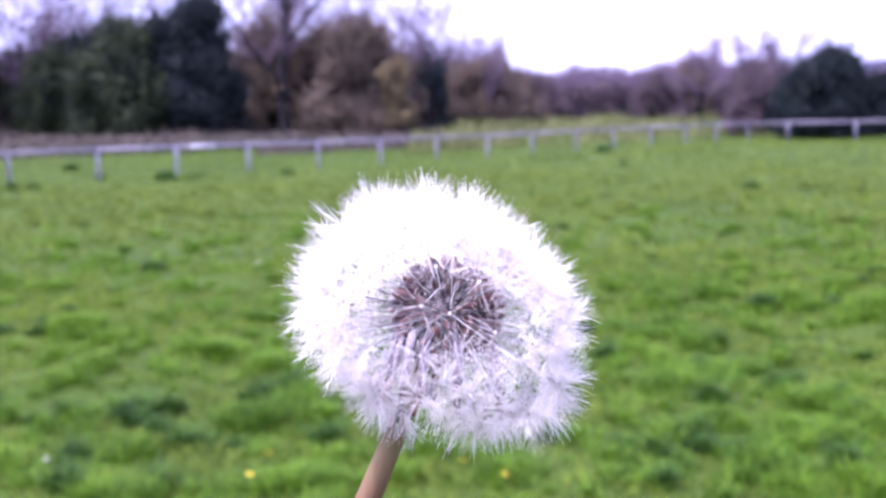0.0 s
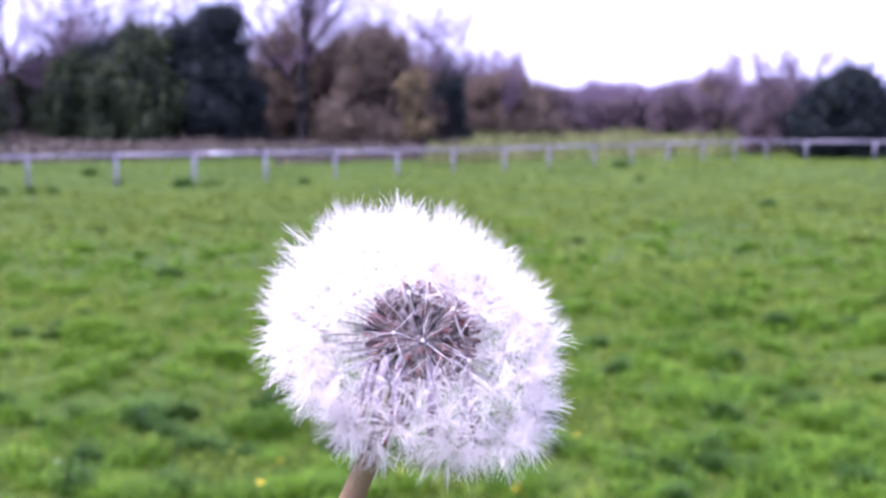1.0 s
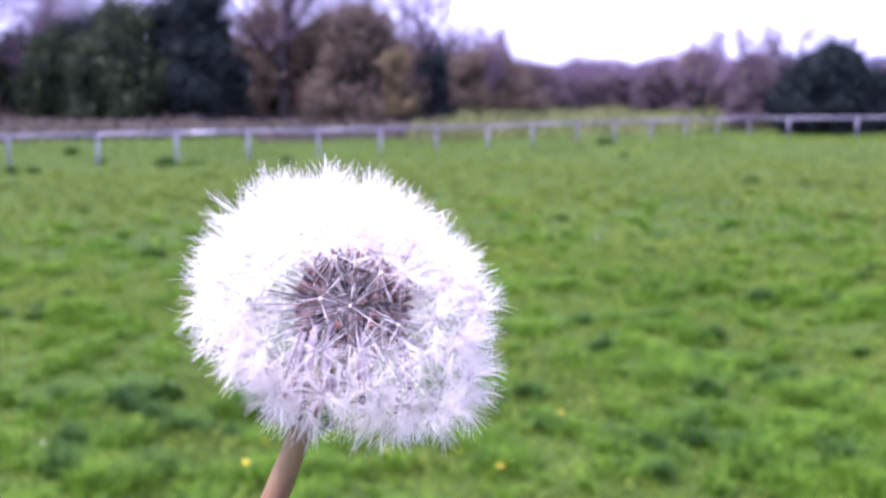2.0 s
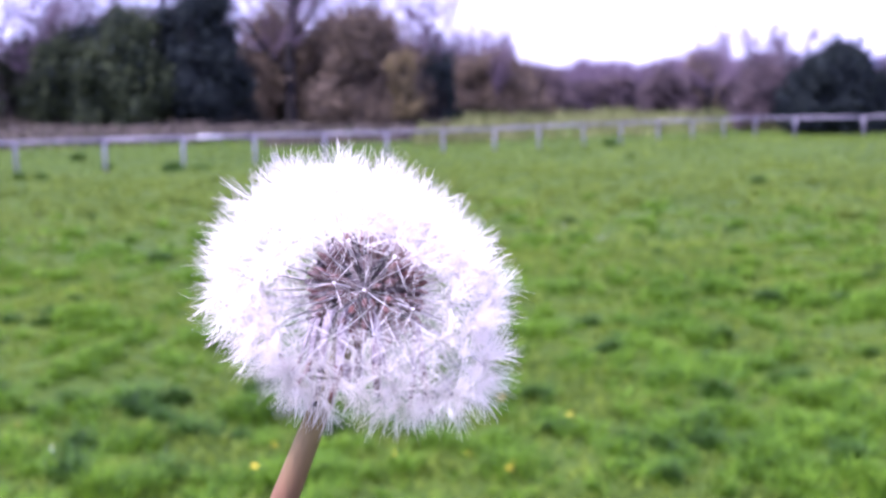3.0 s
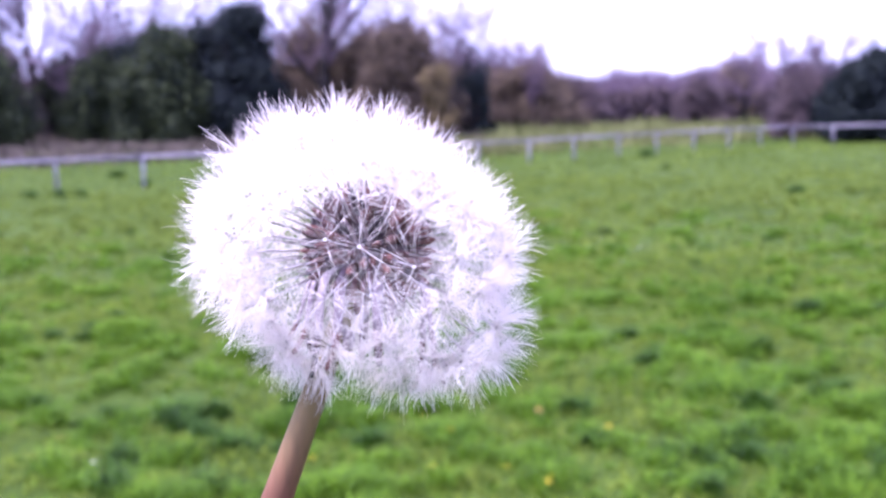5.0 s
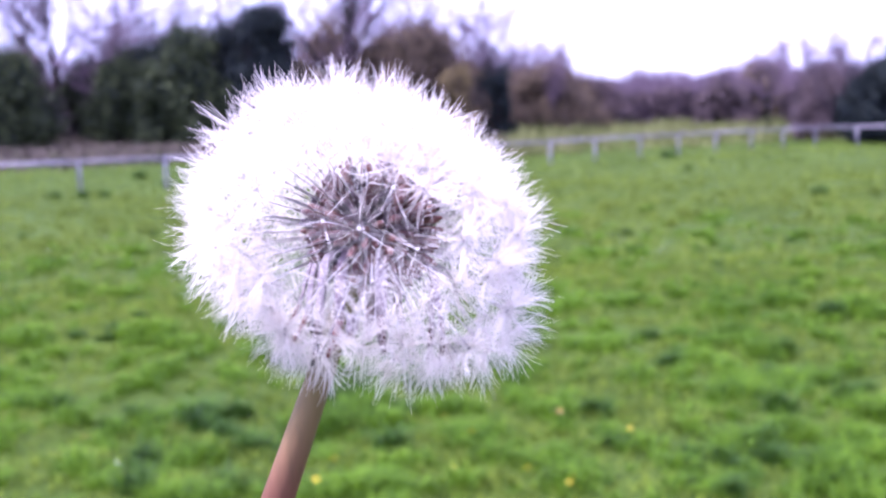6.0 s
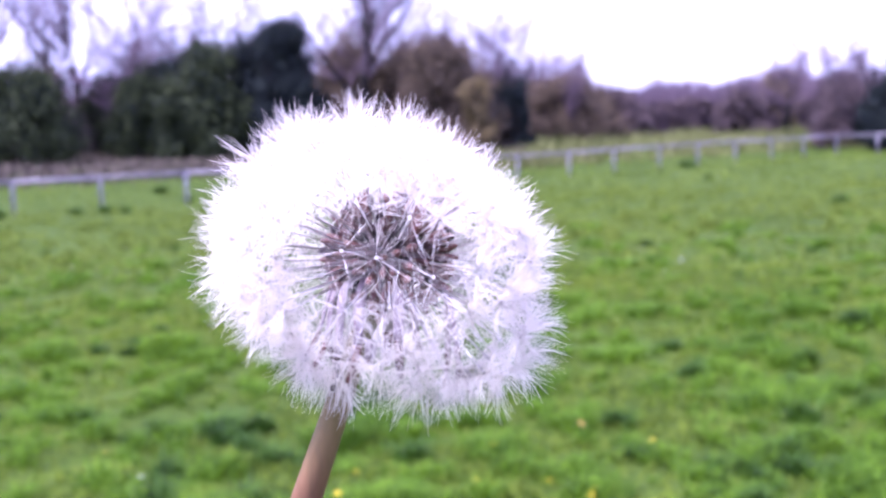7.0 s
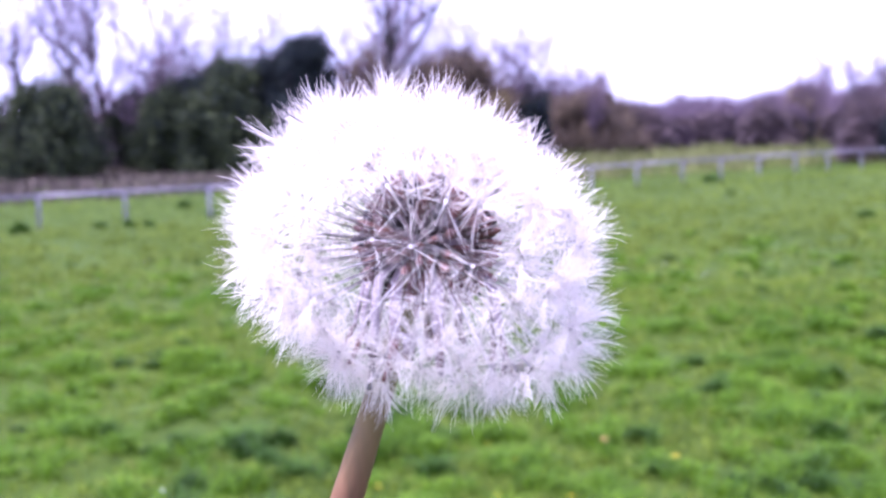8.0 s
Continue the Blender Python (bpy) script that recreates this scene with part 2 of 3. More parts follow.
def blades(name, x, y, height, width, lean, mat, rng, z=None):
    """Bent grass blades as one mesh: a quad and a tip each."""
    n = len(x)
    turn = rng.uniform(0, 2 * np.pi, n)
    side = np.stack([np.cos(turn), np.sin(turn), np.zeros(n)], 1) * (width / 2)[:, None]
    tip_way = turn + np.pi / 2 + rng.normal(0, 0.5, n)
    bend = np.stack([np.cos(tip_way), np.sin(tip_way), np.zeros(n)], 1) * (lean * height)[:, None]
    base = np.stack([x, y, (ground_z(x, y) if z is None else z) - 0.01], 1)
    up = np.array([0, 0, 1.0])
    mid = base + up * (0.6 * height)[:, None] + bend * 0.35
    tip = base + up * height[:, None] * (1 - 0.25 * lean[:, None]) + bend
    verts = np.stack([base - side, base + side, mid + side * 0.8, mid - side * 0.8, tip], 1).reshape(-1, 3)
    o = (np.arange(n) * 5)[:, None]
    tris = np.concatenate([o + [0, 1, 2], o + [0, 2, 3], o + [3, 2, 4]])
    return mesh_fast(name, verts, tris, mat, True)


def sector(rng, n, r0, r1, a0=-36, a1=31):
    r = np.sqrt(rng.uniform(r0 * r0, r1 * r1, n))
    a = np.radians(rng.uniform(a0, a1, n))
    return r * np.sin(a), r * np.cos(a)


def meadow_grass():
    rng = np.random.default_rng(11)
    for name, n, r0, r1, h, w, mat, label in (
            ("near_grass", 180000, 3.2, 13.0, 0.045, 0.0105, GRASS, "short pale green meadow grass"),
            ("middle_grass", 100000, 13.0, 30.0, 0.06, 0.026, GRASS_FAR, "short green meadow grass in the middle of the field"),
            ("far_grass", 70000, 30.0, 62.0, 0.1, 0.035, GRASS_FAR, "rough pale green grass by the fence and on the bank")):
        x, y = sector(rng, n, r0, r1)
        keep = ~((beyond_fence(x, y) > 11) & (x < -1))
        x, y = x[keep], y[keep]
        patch = smooth_noise(x, y, 1.9, 22)
        height = h * rng.uniform(0.5, 1.4, len(x)) * np.clip(1 + 0.35 * patch, 0.4, 2)
        me = blades(name, x, y, height, w * rng.uniform(0.6, 1.3, len(x)), rng.uniform(0.4, 1.3, len(x)), mat, rng)
        tagged(new(name, me), label, "grass", kind="stuff")
    # low spreading tufts of lusher grass
    for name, n, tufts, r0, r1, w, grow, mat in (("near_tufts", 165000, 4200, 3.2, 15.0, 0.008, 1.0, LUSH), ("middle_tufts", 42000, 2300, 10.0, 23.0, 0.013, 1.15, LUSH),
                                                 ("far_tufts", 44000, 2600, 13.0, 34.0, 0.017, 1.35, GRASS_FAR)):
        tx, ty = sector(rng, tufts, r0, r1)
        tr = np.hypot(tx, ty)
        size = (rng.gamma(2.2, 0.026, tufts) + 0.018) * grow * np.clip(1 + 0.6 * smooth_noise(tx, ty, 0.8, 23), 0.3, 1.9)
        size = size * np.clip((r1 - tr) / (0.4 * r1), 0.15, 1) * (np.clip((tr - r0) / (0.3 * r0), 0.15, 1) if r0 > 4 else 1.0)
        which = rng.choice(tufts, n, p=size ** 1.5 / (size ** 1.5).sum())
        off = rng.normal(0, 1, (n, 2))
        rise = np.exp(-(off ** 2).sum(1) / 2.2)
        x, y = tx[which] + off[:, 0] * size[which] * 0.48, ty[which] + off[:, 1] * size[which] * 0.48
        height = np.clip((0.012 * grow + 1.3 * size[which] * rise) * rng.uniform(0.6, 1.15, n), 0.012, 0.15)
        me = blades(name, x, y, height, w * rng.uniform(0.6, 1.3, n), rng.uniform(0.5, 1.3, n), mat, rng)
        tagged(new(name, me), "low spreading tufts of lush green grass", "grass", kind="stuff")


def rough_growth():
    rng = np.random.default_rng(17)
    # tall weeds on the bank behind the middle of the fence
    n = 24000
    x = rng.uniform(-3, 30, n)
    y = np.interp(x, FENCE[:, 0], FENCE[:, 1]) + rng.uniform(4.0, 30, n)
    lush = smooth_noise(x, y, 3.0, 31)
    keep = (rng.uniform(0, 1, n) < np.clip(0.6 + 0.4 * lush, 0.1, 1)) & (x > -1.5)
    x, y, lush = x[keep], y[keep], lush[keep]
    me = blades("bank_weeds", x, y, (0.5 + 0.26 * np.clip(lush, -0.6, 1.2)) * rng.uniform(0.6, 1.3, len(x)), 0.05 * rng.uniform(0.6, 1.4, len(x)), rng.uniform(0.2, 0.8, len(x)), HERB, rng)
    tagged(new("bank_weeds", me), "rough pale olive weeds on the bank behind the fence", "weeds", kind="stuff")
    # brown dead bracken in low mounds under the left-hand bushes
    n = 41000
    x = rng.uniform(-36, 0, n)
    y = np.interp(x, FENCE[:, 0], FENCE[:, 1]) + rng.uniform(9.5, 42, n)
    # a strip of low brown blades, 7 to 10 m behind the fence
    strip = slice(0, 9000)
    x[strip] = rng.uniform(-7, 3, 9000)
    y[strip] = np.interp(x[strip], FENCE[:, 0], FENCE[:, 1]) + rng.uniform(7.0, 10.0, 9000)
    mound = np.clip(smooth_noise(x, y, 5.5, 33), -0.3, 1.2)
    mound[strip] = -0.2
    me = blades("dead_bracken", x, y, np.where(mound == -0.2, 0.16, 0.28 + 0.4 * np.clip(mound, 0, 1)) * rng.uniform(0.5, 1.2, n), 0.06 * rng.uniform(0.6, 1.4, n), rng.uniform(0.4, 1.0, n), DEAD, rng)
    tagged(new("dead_bracken", me), "brown dead bracken and stalks under the bushes, and a low brown strip behind the fence", "bracken", kind="stuff")


def tussock(x, y, size, rng, mat=None, tall=1.5):
    """A dense dark clump of broad blades."""
    n = 380
    hubs = rng.uniform(-0.5, 0.5, (5, 2)) * size
    reach = size * rng.uniform(0.3, 0.62, 5)
    which = rng.choice(5, n, p=reach / reach.sum())
    r, a = reach[which] * np.sqrt(rng.uniform(0, 1, n)), rng.uniform(0, 2 * np.pi, n)
    px, py = hubs[which, 0] + r * np.cos(a), hubs[which, 1] * 0.7 + r * np.sin(a)
    h = reach[which] * 1.7 * tall * rng.uniform(0.4, 0.95, n) * np.sqrt(np.clip(1.06 - (r / reach[which]) ** 2, 0.1, 1))
    me = blades("tussock", px, py, h, np.full(n, size * 0.075) * rng.uniform(0.6, 1.4, n), rng.uniform(0.3, 1.0, n), mat or TUSSOCK, rng, np.zeros(n))
    ob = new("grass_tussock", me)
    ob.location = (x, y, float(ground_z(x, y)))
    return tagged(ob, "dark green clump of broad grass in the meadow", "grass tussock", "tussocks in the meadow")


def flower(x, y, size, tall, petal_mat, rng, name, label, group):
    """A stalk with a ring of petals and a domed middle."""
    top = Empty(name, x, y)
    stalk = mesh_of("stalk", *tube([(0, 0, -0.01), (0.004, 0, tall * 0.5), (0, 0, tall)], [0.0016, 0.0014, 0.0012], 5), GRASS)
    child("stalk", stalk, top)
    pieces = []
    for ring, (count, rad, rise) in enumerate(((16, 1.0, 0.12), (12, 0.72, 0.3))):
        for k in range(count):
            a = 2 * math.pi * (k + 0.5 * ring) / count
            c, s = math.cos(a), math.sin(a)
            w = size * 0.14
            pts = []
            for d, zz, ww in ((0.12, 0.0, 0.5), (0.6, rise * 0.7, 1.0), (1.0, rise, 0.7)):
                dd = size / 2 * rad * d
                for e in (-1, 1):
                    pts.append((dd * c - e * w * ww * s * 0.5, dd * s + e * w * ww * c * 0.5, tall + zz * size * 0.5))
            pieces.append((pts, [(0, 1, 3, 2), (2, 3, 5, 4)]))
    child("petals", mesh_of("petals", *merged(pieces), petal_mat), top)
    dome = []
    for i in range(3):
        for k in range(8):
            a = 2 * math.pi * k / 8
            q = size * 0.16 * math.cos(i * 0.7)
            dome.append((q * math.cos(a), q * math.sin(a), tall + size * 0.1 + size * 0.1 * math.sin(i * 0.7)))
    f = [(i * 8 + k, i * 8 + (k + 1) % 8, i * 8 + 8 + (k + 1) % 8, i * 8 + 8 + k) for i in range(2) for k in range(8)] + [tuple(range(16, 24))]
    child("flower_centre", mesh_of("flower_centre", dome, f, PETAL_YELLOW), top)
    top.rotation_euler = (rng.uniform(0.1, 0.5), rng.uniform(-0.3, 0.3), rng.uniform(0, 6))
    return tagged(top, label, "flower", group)


def Empty(name, x, y, z=None):
    ob = new(name)
    ob.empty_display_size = 0.05
    ob.location = (x, y, float(ground_z(x, y)) if z is None else z)
    return ob


# ---- the fence ----
def rail_fence():
    fence = tagged(new("rail_fence"), "long greyish white plastic rail fence on round posts", "fence")
    post_me = mesh_of("post", *tube([(0, 0, -0.15), (0, 0, 0.6), (0.0, 0, 0.9)], [0.05, 0.05, 0.045], 10), POST)
    tops = []
    for x, y in POSTS:
        z = -0.03 - 0.055 * math.exp(-((x + 0.5) / 5.5) ** 2)
        child("post", post_me, fence, Matrix.Translation((x, y, z)))
        tops.append(Vector((x, y, z + 0.93)))
    def rail_piece(a, b, grow=1.0):
        way = b - a
        n = Vector((-way.y, way.x, 0)).normalized()
        pts = []
        for end in (a, b):
            for k in range(12):
                t = 2 * math.pi * k / 12
                pts.append(end + n * (0.045 * grow * math.cos(t)) + Vector((0, 0, 0.05 * grow * math.sin(t))))
        return pts, [(k, (k + 1) % 12, 12 + (k + 1) % 12, 12 + k) for k in range(12)] + [tuple(range(11, -1, -1)), tuple(range(12, 24))]

    for a, b in zip(tops, tops[1:]):
        child("rail", mesh_of("rail", *rail_piece(a, b), PLASTIC), fence)
    # one whiter piece added over the rail, standing in for a glint on it
    a, b = tops[7], tops[8]
    child("rail_glint", mesh_of("rail_glint", *rail_piece(a.lerp(b, 0.2), a.lerp(b, 0.52), 1.04), RAIL_GLINT), fence, label="white piece added on the rail to stand for a glint")


# ---- trees ----
def leaf_mesh(name, centres, outs, sizes, mat, rng):
    n = len(centres)
    q = rng.normal(0, 1, (n, 3))
    nrm = outs + 0.8 * q
    nrm /= np.linalg.norm(nrm, axis=1)[:, None]
    u = np.cross(nrm, rng.normal(0, 1, (n, 3)))
    u /= np.linalg.norm(u, axis=1)[:, None]
    v = np.cross(nrm, u)
    s = sizes[:, None]
    verts = np.stack([centres - u * s, centres + v * s * 0.55 + nrm * s * 0.15, centres + u * s, centres - v * s * 0.55 + nrm * s * 0.15], 1).reshape(-1, 3)
    o = (np.arange(n) * 4)[:, None]
    return mesh_fast(name, verts, np.concatenate([o + [0, 1, 2], o + [0, 2, 3]]), mat)


def crown_points(w, d, h, z0, leaves, lobes, rng, top=1.0):
    """Leaf places on many overlapping ragged lobes inside an uneven envelope from z0 up."""
    lobes = int(lobes * 2.2)
    e = rng.uniform(0, 1, lobes)
    a = rng.uniform(0, 2 * np.pi, lobes)
    shell = rng.uniform(0.35, 0.88, lobes) * (1 - 0.6 * e ** 2.2 * top)
    cs = np.stack([w / 2 * shell * np.cos(a), d / 2 * shell * np.sin(a), z0 + h * (0.06 + 0.84 * e)], 1)
    rs = min(w, h) * rng.uniform(0.07, 0.19, lobes)
    which = rng.choice(lobes, leaves, p=rs ** 1.8 / (rs ** 1.8).sum())
    way = rng.normal(0, 1, (leaves, 3))
    way /= np.linalg.norm(way, axis=1)[:, None]
    rad = rs[which] * (0.45 + 0.95 * rng.beta(2.0, 2.6, leaves))
    pts = cs[which] + way * rad[:, None] * np.array([1, 1, 1.15]) + rng.normal(0, 0.035 * min(w, h), (leaves, 3))
    gap = np.sin(pts[:, 0] * 2.3 + 1) + np.sin(pts[:, 1] * 2.9 + 2) + np.sin(pts[:, 2] * 2.6)
    keep = (gap > -2.1) & (pts[:, 2] > z0 * 0.3)
    return pts[keep], way[keep]


def branches(height, spread, rng, levels=4, lean=0.0, radius=0.16):
    """Recursive limbs: (thick pieces, thin pieces), each a list of frustums (a, b, ra, rb)."""
    thick, thin = [], []

    def grow(p, way, length, rad, level):
        steps = 4 if level == 0 else (3 if level == 1 else 2)
        q, d = p.copy(), way.copy()
        for s in range(steps):
            d = d + rng.normal(0, 0.06 + 0.04 * level, 3) + np.array([0, 0, 0.06])
            d /= np.linalg.norm(d)
            e = q + d * length / steps
            ra, rb = rad * (1 - 0.6 * s / steps), rad * (1 - 0.6 * (s + 1) / steps)
            (thick if level < 2 else thin).append((q, e, max(ra, 0.015), max(rb, 0.011)))
            if level < levels and (level > 0 or s > 0):
                for _ in range(3 if level == 0 else 2):
                    turn = rng.uniform(0, 2 * np.pi)
                    flat = np.array([math.cos(turn), math.sin(turn), 0])
                    out = d * 0.7 + flat * spread * rng.uniform(0.5, 1.2) + np.array([0, 0, 0.12])
                    part_len = rng.uniform(0.5, 0.8) if level == 0 else rng.uniform(0.42, 0.68)
                    grow(q + (e - q) * rng.uniform(0.2, 1.0), out / np.linalg.norm(out), length * part_len, rb * 0.6, level + 1)
            q = e

    grow(np.array([0, 0, -0.2]), np.array([lean, 0, 1.0]), height * 0.6, radius, 0)
    return thick, thin


def frustums(name, pieces, sides, mat):
    a = np.array([p[0] for p in pieces]); b = np.array([p[1] for p in pieces])
    ra = np.array([p[2] for p in pieces]); rb = np.array([p[3] for p in pieces])
    d = b - a
    d /= np.linalg.norm(d, axis=1)[:, None] + 1e-9
    u = np.cross(d, np.array([0.37, 0.81, 0.29]))
    u /= np.linalg.norm(u, axis=1)[:, None]
    v = np.cross(d, u)
    n = len(a)
    rings = []
    for base, r in ((a, ra), (b, rb)):
        for k in range(sides):
            t = 2 * math.pi * k / sides
            rings.append(base + (u * math.cos(t) + v * math.sin(t)) * r[:, None])
    verts = np.stack(rings, 1).reshape(-1, 3)
    o = (np.arange(n) * 2 * sides)[:, None]
    tris = []
    for k in range(sides):
        k2 = (k + 1) % sides
        tris += [o + [k, k2, sides + k2], o + [k, sides + k2, sides + k]]
    return mesh_fast(name, verts, np.concatenate(tris), mat, True)


def bare_tree(x, y, height, spread, seed, label, bark=None, twig=None, radius=0.16, levels=4, lean=0.0, buds=0, bud_mat=None):
    rng = np.random.default_rng(seed)
    tree = tagged(Empty("bare_tree", x, y), label, "tree")
    thick, thin = branches(height, spread, rng, levels, lean, radius)
    child("trunk", frustums("trunk", thick, 8, bark or BARK), tree)
    crown = child("crown", frustums("crown", thin, 3, twig or TWIG_HAZE), tree)
    if buds:
        ends = np.array([p[1] for p in thin])
        pick = rng.integers(0, len(ends), buds)
        pts = ends[pick] + rng.normal(0, 0.12, (buds, 3))
        child("young_leaves", leaf_mesh("young_leaves", pts, rng.normal(0, 1, (buds, 3)), rng.uniform(0.04, 0.09, buds), bud_mat or LEAF_OCHRE, rng), crown)
    return tree


def bush(x, y, w, h, mat, seed, label, leaves=7000, lobes=26, leaf=0.11, z0=0.0, name="bush", top=1.0, depth=0.8, category="bush", twigs=0):
    rng = np.random.default_rng(seed)
    b = tagged(Empty(name, x, y), label, category)
    stems = []
    for k in range(7):
        a = rng.uniform(0, 2 * math.pi)
        p = [np.array([0.15 * math.cos(a), 0.15 * math.sin(a), -0.1])]
        for s in range(3):
            p.append(p[-1] + np.array([math.cos(a) * w * 0.1, math.sin(a) * w * 0.08, h * 0.24]) + rng.normal(0, 0.08, 3))
        for s in range(3):
            stems.append((p[s], p[s + 1], 0.09 * (1 - s * 0.28), 0.09 * (0.72 - s * 0.28)))
    child("trunk", frustums("trunk", stems, 6, BARK), b)
    pts, outs = crown_points(w, w * depth, h, z0, leaves, lobes, rng, top)
    crown = child("crown", leaf_mesh("crown", pts, outs, leaf * rng.uniform(0.6, 1.4, len(pts)), mat, rng), b)
    if twigs:
        # fine leafless shoots that stand out of the crown
        pick = rng.integers(0, len(pts), twigs)
        shoots = []
        for p, o in zip(pts[pick], outs[pick]):
            way = o * 0.5 + np.array([0, 0, 0.9]) + rng.normal(0, 0.25, 3)
            top_share = max(0.0, p[2] / h - 0.5)
            shoots.append((p - way * 0.3, p + way * rng.uniform(0.2, 0.7 + 1.4 * top_share), 0.024, 0.01))
        tagged(child("brushwood", frustums("brushwood", shoots, 3, mat), crown), "fine leafless shoots", kind="stuff")
    return b


def far_wood(name, x0, x1, y, low, high, mat, seed, label, n=9000, leaf=0.2):
    """A distant belt of scrub: leaf and twig clumps under an uneven top line."""
    rng = np.random.default_rng(seed)
    ob = tagged(new(name), label, "woodland", kind="stuff")
    x = rng.uniform(x0, x1, n)
    top = low + (high - low) * np.clip(0.5 + 0.4 * smooth_noise(x, x * 0, (x1 - x0) / 4, seed) + 0.2 * smooth_noise(x, x * 0, 1.3, seed + 1), 0, 1.2)
    yy = y + rng.uniform(-2.5, 2.5, n)
    g = ground_z(x, yy)
    z = g + top * rng.uniform(0, 1, n) ** 0.8
    pts = np.stack([x, yy, z], 1)
    child("scrub", leaf_mesh("scrub", pts, rng.normal(0, 1, (n, 3)), leaf * rng.uniform(0.5, 1.4, n), mat, rng), ob)
    m = n // 3
    bx = rng.uniform(x0, x1, m)
    by = y + rng.uniform(-2, 2, m)
    bt = low + (high - low) * np.clip(0.6 + 0.4 * smooth_noise(bx, bx * 0, (x1 - x0) / 4, seed), 0, 1.2)
    bg = ground_z(bx, by)
    poles = [(np.array([p, q, r]), np.array([p + rng.normal(0, 0.4), q, r + s * rng.uniform(0.75, 1.5)]), 0.03, 0.01) for p, q, r, s in zip(bx, by, bg, bt)]
    child("stems", frustums("stems", poles, 3, TWIG_HAZE), ob)


def distant_hills():
    """Low hills at the skyline, far beyond the woods; the blue of the haze is painted into them."""
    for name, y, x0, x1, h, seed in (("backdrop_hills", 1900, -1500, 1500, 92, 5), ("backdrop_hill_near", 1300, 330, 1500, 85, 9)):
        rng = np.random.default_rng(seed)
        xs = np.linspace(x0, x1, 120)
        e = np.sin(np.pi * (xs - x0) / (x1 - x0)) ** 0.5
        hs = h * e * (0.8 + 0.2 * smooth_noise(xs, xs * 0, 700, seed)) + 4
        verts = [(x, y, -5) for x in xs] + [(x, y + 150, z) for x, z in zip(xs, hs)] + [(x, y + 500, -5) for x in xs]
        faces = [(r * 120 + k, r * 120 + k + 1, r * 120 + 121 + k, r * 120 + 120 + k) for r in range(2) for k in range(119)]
        tagged(new(name, mesh_of(name, verts, faces, HILL_HAZED)), "low hills on the skyline with blue haze painted into their colour", "hill", kind="structure")


# ---- the dandelion ----
MM = 0.001
CORE = Vector((1.3, 2.0, 0.9)) * MM          # middle of the seed ball
BARE_BASE = Vector((-0.1, 0.1, -1.0)).normalized()
BALD = Vector((0.05, -1.0, -0.06)).normalized()
UNDER = Vector((0.02, -0.86, -0.5)).normalized()     # thin patch below the front
DOWN = Vector((-0.344, 0.0, -0.939)).normalized()   # way of the stem


# single parachutes at the front: way from the core and distance of the hub
FRONT = [((0.03, -1.0, 0.05), 16.0), ((-0.21, -0.97, 0.1), 17.0), ((0.26, -0.92, 0.31), 17.5), ((-0.21, -0.92, -0.33), 16.5), ((0.11, -0.95, -0.3), 17.2),
         ((0.42, -0.9, -0.1), 16.8), ((0.41, -0.71, -0.57), 17.5), ((-0.5, -0.85, -0.1), 17.0), ((0.02, -0.83, -0.56), 17.2), ((-0.1, -0.9, 0.42), 17.6),
         ((-0.4, -0.75, -0.52), 16.8), ((0.2, -0.8, -0.6), 18.2), ((-0.2, -0.72, -0.66), 17.6), ((0.26, -0.6, -0.75), 17.8), ((0.0, -0.62, -0.78), 17.0), ((0.31, -0.86, -0.4), 16.6)]


